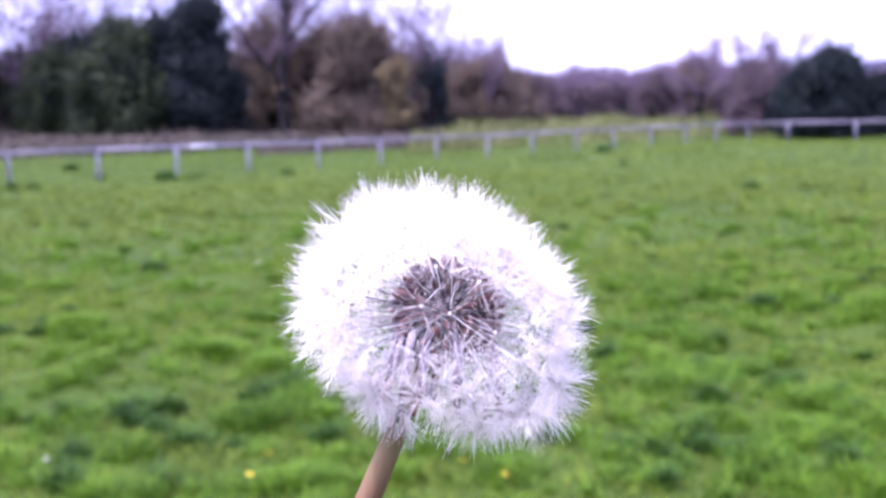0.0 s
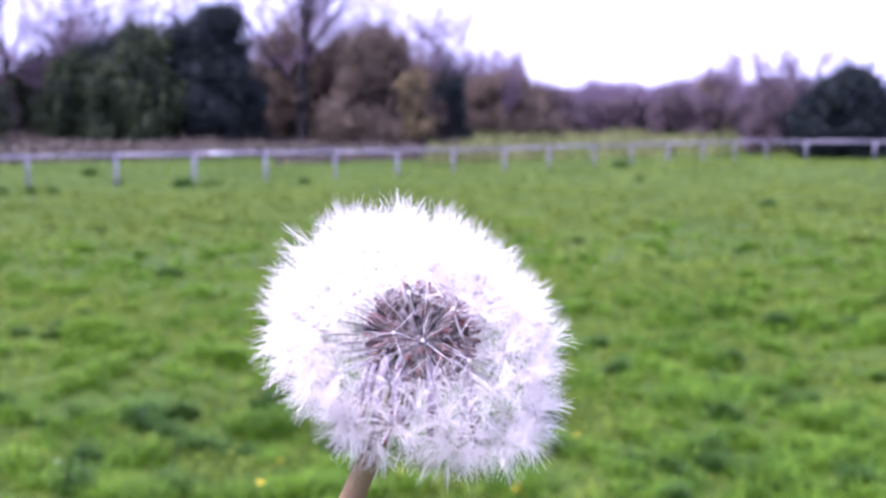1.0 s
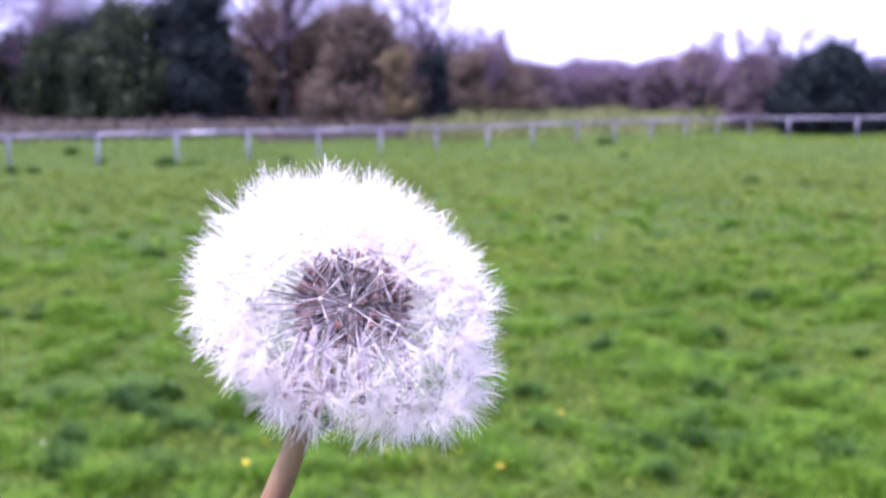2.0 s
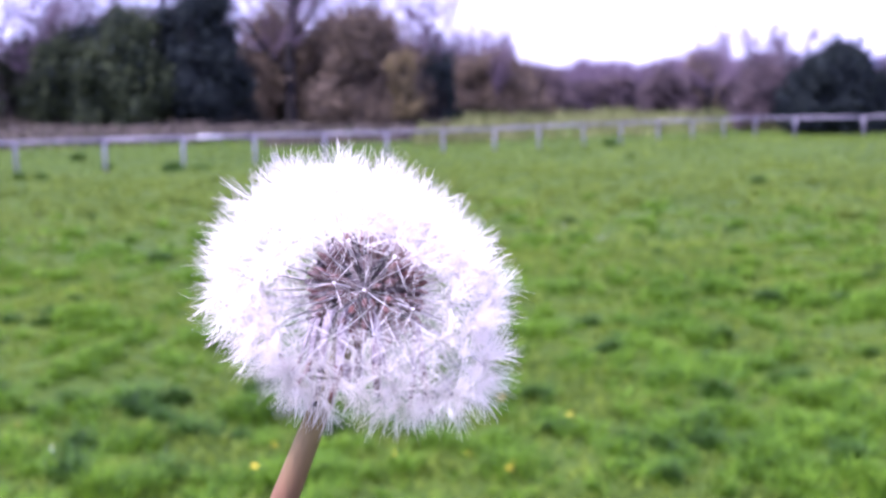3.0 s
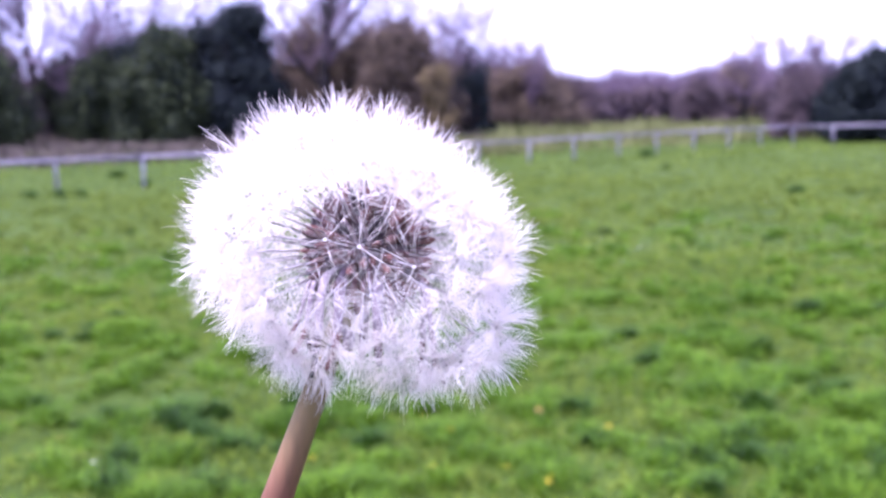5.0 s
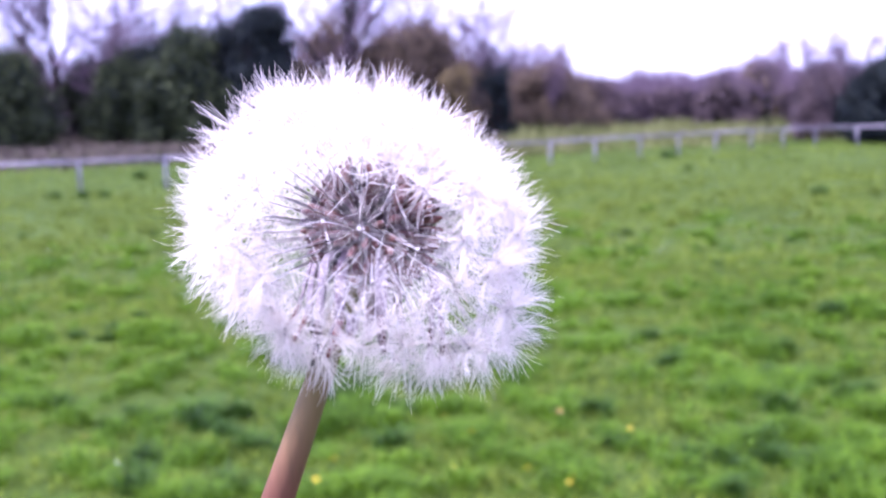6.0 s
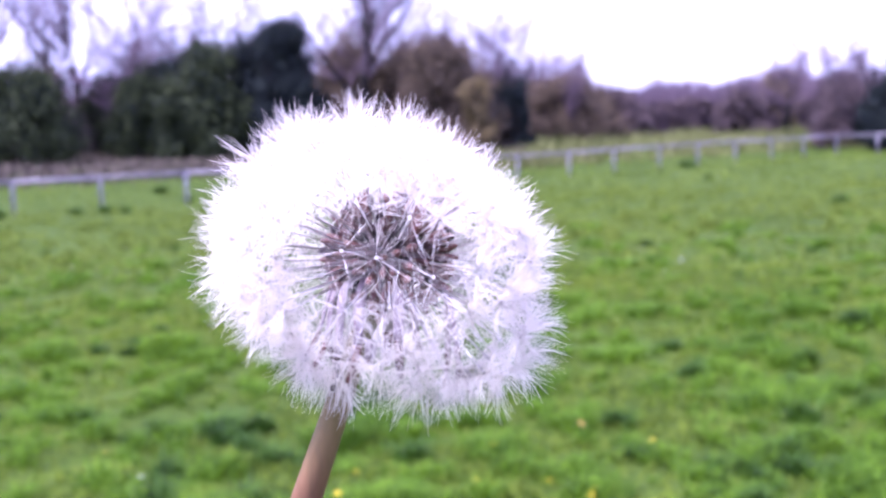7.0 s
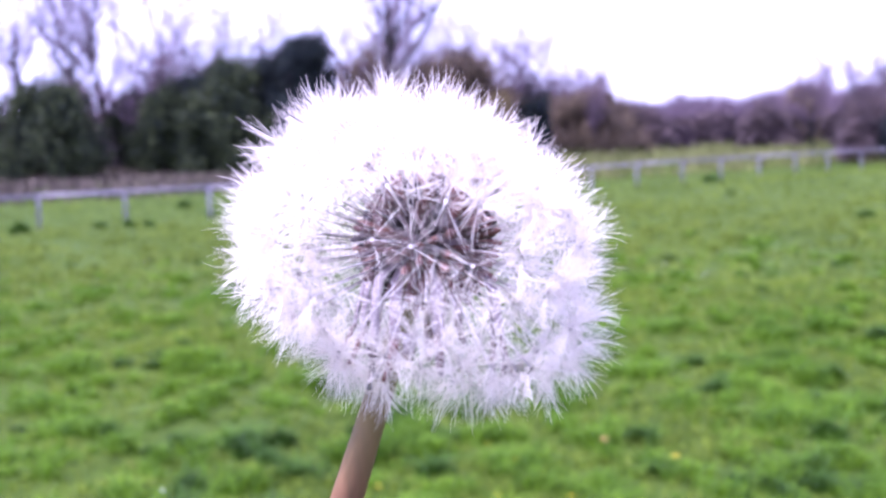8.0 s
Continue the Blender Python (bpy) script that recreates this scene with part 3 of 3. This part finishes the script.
def pappus_mesh(seed, hairs=96, fine=1.0, open_to=74, long=1.0, disc=None, wisp=12, stout=1.6, thin=0.9):
    """A parachute: fine tapered hairs that spring from one hub and fan out like an umbrella round +z, some of them stuck together."""
    rng = np.random.default_rng(seed)
    verts, faces = [Vector((0, 0, -0.12 * MM))], []
    for k in range(7):                        # the swollen hub
        a = 2 * math.pi * k / 7
        verts.append(Vector((0.27 * MM * math.cos(a), 0.27 * MM * math.sin(a), 0.05 * MM)))
    verts.append(Vector((0, 0, 0.2 * MM)))
    faces += [(0, 1 + (k + 1) % 7, 1 + k) for k in range(7)] + [(8, 1 + k, 1 + (k + 1) % 7) for k in range(7)]
    lean = Vector((rng.normal(0, 0.25), rng.normal(0, 0.25), 0))
    wisps = (np.arange(wisp) + rng.uniform(-0.35, 0.35, wisp)) * 2 * math.pi / wisp   # directions in which hairs gather
    tilt = rng.normal(0, 15, wisp)
    for k in range(hairs):
        a = 2 * math.pi * 3 * (k + rng.uniform(-0.4, 0.4)) / hairs
        which = int(np.argmin(np.abs((wisps - a + math.pi) % (2 * math.pi) - math.pi)))
        pull = (wisps[which] - a + math.pi) % (2 * math.pi) - math.pi
        t = math.radians(np.clip(rng.normal(open_to + tilt[which], 8), 44, 112))
        length = rng.uniform(4.9, 6.9) * MM * long
        bend = math.radians(rng.uniform(-18, 26))
        sway = rng.normal(0, 0.05)
        p, pts = Vector((math.cos(a), math.sin(a), 0)) * 0.2 * MM, []
        for s in range(4):
            turn = a + sway * s + pull * (0.15, 0.45, 0.68, 0.74)[s]
            flat = (Vector((math.cos(turn), math.sin(turn), 0)) + lean * 0.4).normalized()
            p = p + (flat * math.sin(t) + Vector((0, 0, math.cos(t)))) * length / 4
            pts.append(p.copy())
            t -= bend * 0.75
        r = rng.uniform(0.024, 0.035) * MM * fine * (stout if k % 8 == 0 else thin)
        v, f = tube(pts, [r, r * 0.95, r * 0.75, r * 0.25], 3, False)
        o = len(verts)
        verts += v
        faces += [tuple(i + o for i in q) for q in f] + [(8, o + (i + 1) % 3, o + i) for i in range(3)]
    me = mesh_of("pappus", verts, faces, PAPPUS)
    if disc:
        me.materials.append(disc)
        for poly in me.polygons[:14]:
            poly.material_index = 1
    return me


def achene_mesh(seed):
    """A ribbed spindle-shaped seed along +z, widest above its middle, with a toothed shoulder."""
    rng = np.random.default_rng(seed)
    length = 4.0 * MM
    prof = [(0, 0.2), (0.18, 0.46), (0.45, 0.62), (0.68, 0.66), (0.84, 0.5), (1.0, 0.15)]
    verts, faces, n = [], [], 12
    for t, r in prof:
        for k in range(n):
            a = 2 * math.pi * k / n
            q = r * MM * (1.0 if k % 2 else 0.78) * rng.uniform(0.92, 1.08)
            verts.append((q * math.cos(a), q * math.sin(a) * 0.8, t * length))
    for i in range(len(prof) - 1):
        for k in range(n):
            a, b = i * n + k, i * n + (k + 1) % n
            faces.append((a, b, b + n, a + n))
    faces += [tuple(range(n - 1, -1, -1)), tuple(range(len(verts) - n, len(verts)))]
    return mesh_of("achene", verts, faces, ACHENE)


def head_reach(way):
    """Distance of the parachutes' hubs from the core: flatter on top, fuller at the sides and below."""
    turn = math.degrees(math.atan2(way.z, way.x)) % 360
    rim = np.interp(turn, [0, 37, 65, 93, 138, 178, 221, 267, 290, 320, 345, 360], [21.7, 19.1, 18.4, 18.9, 23.7, 25.3, 21.0, 19.4, 22.6, 25.7, 23.0, 21.7])
    flat = math.hypot(way.x, way.z)
    return (flat * rim + (1 - flat) * 21.0 - 3.7) * MM


def dandelion():
    rng = np.random.default_rng(77)
    top = tagged(new("dandelion"), "white fluffy dandelion seed head on a reddish green stem", "dandelion")
    top.empty_display_size = 0.01
    # stem, gently bowed
    pts, rad = [], []
    for k in range(15):
        s = (2.0 + k * 9.0) * MM
        pts.append(CORE + Vector((-0.2, 0, 0)) * MM + DOWN * s)
        rad.append(min(1.32 + 0.022 * s / MM, 2.6) * MM)
    child("stem", mesh_of("stem", *tube(pts, rad, 20), STEM), top, label="smooth hollow stem, green above and reddish below")
    # receptacle: a small pitted dome
    verts, faces = [], []
    for i in range(9):
        th = math.pi * i / 8
        for k in range(18):
            a = 2 * math.pi * k / 18
            r = 5.3 * MM * (1 + 0.04 * ((i + k) % 2))
            verts.append((r * math.sin(th) * math.cos(a), r * math.sin(th) * math.sin(a), r * 0.9 * math.cos(th)))
    for i in range(8):
        for k in range(18):
            a, b = i * 18 + k, i * 18 + (k + 1) % 18
            faces.append((a, a + 18, b + 18, b))
    axis = (-DOWN).to_track_quat("Z", "Y").to_matrix().to_4x4()
    child("receptacle", mesh_of("receptacle", verts, faces, RECEPTACLE), top, Matrix.Translation(CORE) @ axis)
    hang = Vector((0.06, 0.0, 1.0)).to_track_quat("Z", "Y").to_matrix().to_4x4()
    # reflexed bracts that hang round the top of the stem, dry and dark at the tips
    for k in range(15):
        a = 2 * math.pi * k / 15 + rng.uniform(-0.15, 0.15)
        n = 11
        verts = []
        length, splay = (rng.uniform(17, 21.5) + (2.0 if k in (11, 12, 13) else 0.0)) * MM, rng.uniform(0.02, 0.26)
        curl = rng.uniform(-1.6, 1.6)
        short = math.sin(a) < 0.1 and -0.8 < math.cos(a) < 0.45 and k not in (11, 12)    # those at the front lie close to the stem
        p = Vector(((3.4 if math.cos(a) > 0.45 else 2.4) * MM, 0, -2.6 * MM))
        if short:
            length, splay, curl, p = rng.uniform(4.5, 6.5) * MM, rng.uniform(0.15, 0.4), 0.6, Vector((1.2 * MM, 0, -11.2 * MM))
        for i in range(n):
            f = i / (n - 1)
            w = (1.3 * (1 - f) ** 0.5 + 0.35) * MM
            for e in (-1, 0, 1):
                verts.append((p.x + (0.3 * MM if e == 0 else 0), e * w * 0.5, p.z))
            t = 1.3 + (math.pi - splay - 1.3) * min(1, f * 3.0) + curl * max(0, f - 0.62) * 1.6
            p = p + Vector((math.sin(t), 0, math.cos(t))) * length / n
        cut = 7
        where = Matrix.Translation(CORE + Vector((-0.2, 0, 0)) * MM) @ axis if short else Matrix.Translation(CORE) @ hang
        where = where @ Matrix.Rotation(a, 4, "Z")
        quads = lambda lo, hi: [(i * 3 + e - lo * 3, i * 3 + e + 1 - lo * 3, i * 3 + e + 4 - lo * 3, i * 3 + e + 3 - lo * 3) for i in range(lo, hi) for e in range(2)]
        base = child("bract", mesh_of("bract", verts[:(cut + 1) * 3], quads(0, cut), BRACT_PALE), top, where)
        end = child("tip", mesh_of("tip", verts[cut * 3:], quads(cut, n - 1), BRACT), base, label="shrivelled dark brown tip")
        for ob in (base, end):
            thick = ob.modifiers.new("thickness", "SOLIDIFY")
            thick.thickness = 0.28 * MM
    # seeds, each with its beak and parachute
    achenes = [achene_mesh(k) for k in range(4)]
    parachutes = [pappus_mesh(100 + k, disc=HUB) for k in range(10)]
    front_parachutes = [pappus_mesh(200 + k, 72, 1.0, 90, 1.0, wisp=15, stout=0.95, thin=0.28) for k in range(5)]
    veil_parachutes = [pappus_mesh(300 + k, 100, 1.0, 84, 1.08, wisp=19, stout=0.9, thin=0.52) for k in range(5)]
    beak_me = mesh_of("beak", *tube([(0, 0, 0), (0, 0, 0.4), (0, 0, 0.8), (0, 0, 1.0)], [0.1 * MM, 0.07 * MM, 0.07 * MM, 0.11 * MM], 6), BEAK)
    # the loose front: a few single parachutes stand before the brown seeds
    ways = [(Vector(w).normalized(), (front_parachutes if w[2] > -0.25 else veil_parachutes if w[2] > -0.6 else parachutes)[k % 5], r * MM) for k, (w, r) in enumerate(FRONT)]
    count, golden = 204, math.pi * (3 - 5 ** 0.5)
    for k in range(count):
        c = 1 - 2 * (k + 0.5) / count
        q = math.sqrt(1 - c * c)
        way = Vector((q * math.cos(k * golden), q * math.sin(k * golden), c))
        way = (way + Vector(rng.normal(0, 0.05, 3))).normalized()
        if way.dot(BARE_BASE) > 0.895:
            continue
        gone = way.angle(BALD) < radians(32 if way.z > -0.2 else 20) or way.angle(UNDER) < radians(18) or any(way.angle(Vector(w)) < radians(8) for w, r in FRONT)
        ways.append((way, None if gone else parachutes[k % 10], head_reach(way) * rng.uniform(0.92, 1.07)))
    for way in ((-1, -0.12, 0.0), (-1, -0.2, 0.12)):
        ways.append((Vector(way).normalized(), parachutes[2], 21.2 * MM))
    for k, (way, parachute, reach) in enumerate(ways):
        turn = way.to_track_quat("Z", "Y").to_matrix().to_4x4()
        spin = Matrix.Rotation(rng.uniform(0, 6.28), 4, "Z")
        start = rng.uniform(4.7, 5.6) * MM
        seed = child("seed", achenes[k % 4], top, Matrix.Translation(CORE + way * start) @ turn @ spin)
        if parachute is None:
            continue
        beak_len = reach - start - 3.9 * MM
        child("beak", beak_me, seed, Matrix.Translation((0, 0, 3.9 * MM)) @ Matrix.Diagonal((1, 1, beak_len, 1)))
        nod = Matrix.Rotation(rng.normal(0, 0.24), 4, "X") @ Matrix.Rotation(rng.normal(0, 0.24), 4, "Y")
        child("pappus", parachute, seed, Matrix.Translation((0, 0, 3.9 * MM + beak_len)) @ nod)
    return top


# ---- put the place together ----
ground()
meadow_grass()
rough_growth()
rail_fence()
distant_hills()

EVERGREEN = "dense dark evergreen bush behind the rail fence"
HAWTHORN = "green leafy hawthorn bush on the bank behind the fence"
BUDDING = "brown budding bush beside the bare tree behind the fence"
bush(-23.4, 50, 5.4, 4.5, LEAF_GREEN, 31, HAWTHORN, 15400, leaf=0.111, twigs=800)
bush(-28.5, 52, 5.4, 5.0, LEAF_GREEN, 30, HAWTHORN, 12600, leaf=0.111, twigs=800)
bush(-19.9, 56, 3.4, 4.6, LEAF_GREEN, 32, HAWTHORN, 12600, leaf=0.111, twigs=800)
bush(-21.6, 59, 3.6, 3.4, LEAF_GREEN, 49, HAWTHORN, 11200, leaf=0.111, twigs=800)
bush(-25.6, 58, 5.2, 5.0, LEAF_MAUVE, 50, BUDDING, 11200, leaf=0.096, twigs=400)
bush(-23.0, 60, 3.6, 4.4, LEAF_GREEN, 70, HAWTHORN, 9000, leaf=0.11, twigs=500)
bush(-18.4, 57.5, 4.4, 5.2, LEAF_DARK, 35, EVERGREEN, 12600, leaf=0.118, twigs=800)
bush(-15.9, 54, 5.2, 5.7, LEAF_GREEN, 33, HAWTHORN, 19600, leaf=0.118, twigs=800)
bush(-11.7, 54.5, 4.5, 6.7, LEAF_DARK, 34, "tall dense dark evergreen bush behind the rail fence", 21000, lobes=34, leaf=0.115, top=1.12, twigs=600)
bush(-13.9, 56.5, 4.6, 6.3, LEAF_DARK, 44, EVERGREEN, 12600, leaf=0.126, twigs=800)
bush(-9.3, 59, 5.6, 6.0, LEAF_BROWN, 36, BUDDING, 16800, leaf=0.104, twigs=400)
bush(-6.6, 58.5, 3.8, 5.6, LEAF_BROWN, 69, BUDDING, 12600, leaf=0.096, twigs=400)
bush(-4.0, 55, 6.0, 5.5, LEAF_BROWN, 37, BUDDING, 25200, lobes=34, leaf=0.096, twigs=700)
bush(-7.2, 60, 5.0, 4.0, LEAF_DARK, 45, EVERGREEN, 8400, leaf=0.118, twigs=800)
bush(-2.3, 53.6, 2.2, 3.4, LEAF_OCHRE, 38, "ochre young-leaved shrub at the edge of the bank", 2200, lobes=10, z0=0.6)
bush(-0.6, 57, 2.6, 3.2, LEAF_DARK, 39, EVERGREEN, 8400, lobes=16, leaf=0.111, twigs=800)
bush(-1.8, 60, 4.0, 4.4, LEAF_BROWN, 46, BUDDING, 8400, leaf=0.096, twigs=400)
bush(2.2, 65, 5.6, 3.7, LEAF_BROWN, 40, BUDDING, 12600, leaf=0.104, twigs=400)
bush(4.1, 69, 5.0, 3.4, LEAF_BROWN, 74, BUDDING, 6500, leaf=0.1, twigs=500)
bush(5.8, 72, 6.0, 3.1, LEAF_MAUVE, 47, BUDDING, 8400, leaf=0.104, twigs=400)
bush(18.7, 53.0, 4.3, 4.2, LEAF_DARK, 41, "broad dense dark evergreen bush close behind the rail fence", 21000, lobes=36, leaf=0.1, top=1.15, twigs=700)
bush(17.3, 53.8, 3.0, 3.1, LEAF_DARK, 81, EVERGREEN, 12000, lobes=22, leaf=0.1, twigs=600)
bush(15.9, 56.4, 3.0, 3.1, LEAF_MAUVE, 76, BUDDING, 6500, leaf=0.1, twigs=900)
bush(21.2, 53.6, 3.2, 2.6, LEAF_DARK, 82, EVERGREEN, 9000, lobes=18, leaf=0.1, twigs=400)
bush(14.6, 74, 5.0, 3.2, LEAF_MAUVE, 78, BUDDING, 6500, leaf=0.1, twigs=500)
bush(19.0, 68, 4.4, 3.7, LEAF_MAUVE, 42, BUDDING, 8400, leaf=0.096, twigs=400)
bush(17.0, 75, 3.4, 4.0, LEAF_OCHRE, 43, "pale young-leaved shrub far behind the fence", 4000, lobes=14)
bush(23.5, 70, 5.0, 3.4, LEAF_MAUVE, 48, BUDDING, 8400, leaf=0.104, twigs=400)
bare_tree(-8.1, 57, 14.5, 0.85, 51, "tall bare tree with a dark trunk and fanned branches", radius=0.34)
for tx, ty, th, seed in ((-29.5, 61, 12.5, 58), (-26.9, 62, 14.0, 52), (-24.5, 60, 13.0, 53), (-22.2, 63, 12.0, 59), (-18.0, 66, 9.5, 60)):
    bare_tree(tx, ty, th, 0.6, seed, "tall slim bare tree behind the bushes", radius=0.2)
for tx, ty, th, seed in ((-21.3, 58, 7.5, 71), (-20.0, 62, 9.0, 72), (-5.9, 59, 8.2, 73), (-14.5, 66, 8.5, 64), (-10.6, 65, 9.5, 65), (-5.2, 64, 8.8, 66), (-2.6, 63, 7.4, 67)):
    bare_tree(tx, ty, th, 0.75, seed, "small bare tree with fine purple twigs", radius=0.13)
bare_tree(-0.7, 60, 7.4, 0.75, 54, "small bare tree with fine purple twigs", radius=0.13)
bare_tree(2.6, 63.5, 4.6, 0.25, 55, "thin upright young tree over the hedge", radius=0.1, levels=3)
bare_tree(17.7, 75, 5.6, 0.5, 56, "thin pale birch-like tree far behind the fence", BARK_PALE, radius=0.09, levels=4)
bare_tree(20.3, 66, 6.4, 0.85, 57, "bare spreading tree with purple-brown twigs", radius=0.16)
bare_tree(15.9, 68, 4.8, 0.85, 79, "bare spreading tree with purple-brown twigs", radius=0.12)
bare_tree(18.3, 67, 5.4, 0.85, 68, "bare spreading tree with purple-brown twigs", radius=0.13)
far_wood("woodland", 4.5, 24, 95, 2.3, 3.5, TWIG_HAZE, 61, "distant purple-brown leafless scrub along the field edge", 19000)
far_wood("woodland", 1.5, 27, 79, 1.9, 2.8, LEAF_MAUVE, 83, "brown leafless scrub in front of the far hedge", 14000)
far_wood("woodland", 24, 60, 95, 2.4, 3.2, TWIG_HAZE, 62, "distant purple-brown leafless scrub along the field edge", 19000)
far_wood("woodland", -60, 4.5, 78, 3.2, 4.6, LEAF_BROWN, 63, "distant brown leafless scrub behind the bushes", 26000)

rng_small = np.random.default_rng(5)
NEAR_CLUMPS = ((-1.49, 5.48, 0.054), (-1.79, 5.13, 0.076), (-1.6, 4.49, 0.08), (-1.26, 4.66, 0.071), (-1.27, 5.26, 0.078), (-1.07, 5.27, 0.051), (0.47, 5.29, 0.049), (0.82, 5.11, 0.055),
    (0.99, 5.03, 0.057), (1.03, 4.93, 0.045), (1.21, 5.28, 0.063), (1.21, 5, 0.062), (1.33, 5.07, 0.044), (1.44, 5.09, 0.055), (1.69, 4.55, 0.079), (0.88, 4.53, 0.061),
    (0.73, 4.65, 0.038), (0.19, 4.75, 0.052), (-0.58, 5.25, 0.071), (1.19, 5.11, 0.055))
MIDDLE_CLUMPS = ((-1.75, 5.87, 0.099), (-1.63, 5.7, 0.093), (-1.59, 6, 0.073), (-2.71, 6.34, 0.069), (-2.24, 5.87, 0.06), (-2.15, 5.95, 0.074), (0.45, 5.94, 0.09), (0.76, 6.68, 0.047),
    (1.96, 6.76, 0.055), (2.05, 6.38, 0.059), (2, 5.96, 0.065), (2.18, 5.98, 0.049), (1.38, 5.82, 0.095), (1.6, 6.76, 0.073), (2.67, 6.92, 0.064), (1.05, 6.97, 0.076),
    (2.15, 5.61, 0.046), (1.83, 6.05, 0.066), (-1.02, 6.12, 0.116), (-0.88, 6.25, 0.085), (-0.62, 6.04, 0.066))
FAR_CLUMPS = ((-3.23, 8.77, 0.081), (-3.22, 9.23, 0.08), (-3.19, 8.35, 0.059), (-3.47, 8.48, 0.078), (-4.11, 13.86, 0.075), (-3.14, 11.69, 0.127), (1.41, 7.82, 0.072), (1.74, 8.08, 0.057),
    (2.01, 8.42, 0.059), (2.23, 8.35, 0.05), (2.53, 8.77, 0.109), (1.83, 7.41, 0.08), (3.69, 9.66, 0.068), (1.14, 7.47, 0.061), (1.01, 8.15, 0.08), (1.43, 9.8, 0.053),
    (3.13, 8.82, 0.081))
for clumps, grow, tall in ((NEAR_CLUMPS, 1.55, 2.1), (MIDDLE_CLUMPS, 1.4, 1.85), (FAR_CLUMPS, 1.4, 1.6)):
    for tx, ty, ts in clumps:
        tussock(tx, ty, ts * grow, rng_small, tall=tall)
for k in range(45):
    a, r = radians(rng_small.uniform(-31, 24)), rng_small.uniform(5.0, 26)
    tussock(r * math.sin(a), r * math.cos(a), rng_small.uniform(0.045, 0.075) * (1 + r / 26), rng_small, tall=1.3)
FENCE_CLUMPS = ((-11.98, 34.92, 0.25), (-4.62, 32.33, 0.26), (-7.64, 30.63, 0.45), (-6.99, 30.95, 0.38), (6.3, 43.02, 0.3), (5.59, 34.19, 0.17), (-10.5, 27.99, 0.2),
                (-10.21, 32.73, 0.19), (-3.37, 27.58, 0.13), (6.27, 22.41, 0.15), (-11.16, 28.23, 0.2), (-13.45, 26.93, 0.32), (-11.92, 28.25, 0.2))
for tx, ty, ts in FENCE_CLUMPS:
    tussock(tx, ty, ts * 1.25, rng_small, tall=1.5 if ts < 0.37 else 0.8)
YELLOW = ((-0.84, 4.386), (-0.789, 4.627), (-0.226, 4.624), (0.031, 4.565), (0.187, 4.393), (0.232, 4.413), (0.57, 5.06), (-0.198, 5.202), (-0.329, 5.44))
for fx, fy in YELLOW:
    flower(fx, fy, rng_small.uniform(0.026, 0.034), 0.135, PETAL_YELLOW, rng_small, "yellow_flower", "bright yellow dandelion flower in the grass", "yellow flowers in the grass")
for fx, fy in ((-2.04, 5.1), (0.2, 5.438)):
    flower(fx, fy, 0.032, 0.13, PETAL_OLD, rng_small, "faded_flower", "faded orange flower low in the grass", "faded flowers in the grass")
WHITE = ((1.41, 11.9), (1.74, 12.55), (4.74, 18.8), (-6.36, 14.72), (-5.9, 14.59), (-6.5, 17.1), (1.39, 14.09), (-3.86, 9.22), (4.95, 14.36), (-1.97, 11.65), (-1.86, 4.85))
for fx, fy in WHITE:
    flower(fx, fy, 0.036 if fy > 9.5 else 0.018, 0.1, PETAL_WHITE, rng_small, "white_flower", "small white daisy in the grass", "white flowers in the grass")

seed_head = dandelion()

HEAD = [
    (0, pose(0.0014, 0.1702, 1.5649, -7.2, 3.7, -0.7)),
    (0.5, pose(-0.0031, 0.1671, 1.5679, -6.6, 3.4, -0.1)),
    (1, pose(-0.0055, 0.1665, 1.5636, -6.9, 3.1, 0.5)),
    (1.5, pose(-0.0097, 0.1675, 1.5670, -7.8, 2.3, 1.6)),
    (1.7, pose(-0.0126, 0.1662, 1.5683, -7.7, 2.3, 1.6)),
    (2.8, pose(-0.0134, 0.1642, 1.5712, -7.2, 2.3, 1.3)),
    (3, pose(-0.0132, 0.1634, 1.5717, -7.1, 2.3, 1.3)),
    (3.5, pose(-0.0148, 0.1569, 1.5745, -7.2, 1.6, 0.7)),
    (4, pose(-0.0133, 0.1512, 1.5749, -6.7, 1.8, 0.6)),
    (4.5, pose(-0.0174, 0.1511, 1.5772, -6.3, 1.7, 1.0)),
    (4.7, pose(-0.0182, 0.1472, 1.5795, -5.9, 1.6, 0.9)),
    (5.8, pose(-0.0236, 0.1262, 1.5888, -3.8, 0.8, 0.4)),
    (6, pose(-0.0238, 0.1253, 1.5881, -3.4, 0.7, 0.3)),
    (6.5, pose(-0.0249, 0.1263, 1.5886, -3.5, 0.8, 0.4)),
    (7, pose(-0.0237, 0.1222, 1.5907, -3.7, 0.8, 0.4)),
    (7.5, pose(-0.0249, 0.1191, 1.5933, -3.0, 0.7, -0.1)),
    (8, pose(-0.0233, 0.1141, 1.5940, -1.8, -0.6, -1.5)),
]


def motions():
    walk(seed_head, HEAD)


motions()
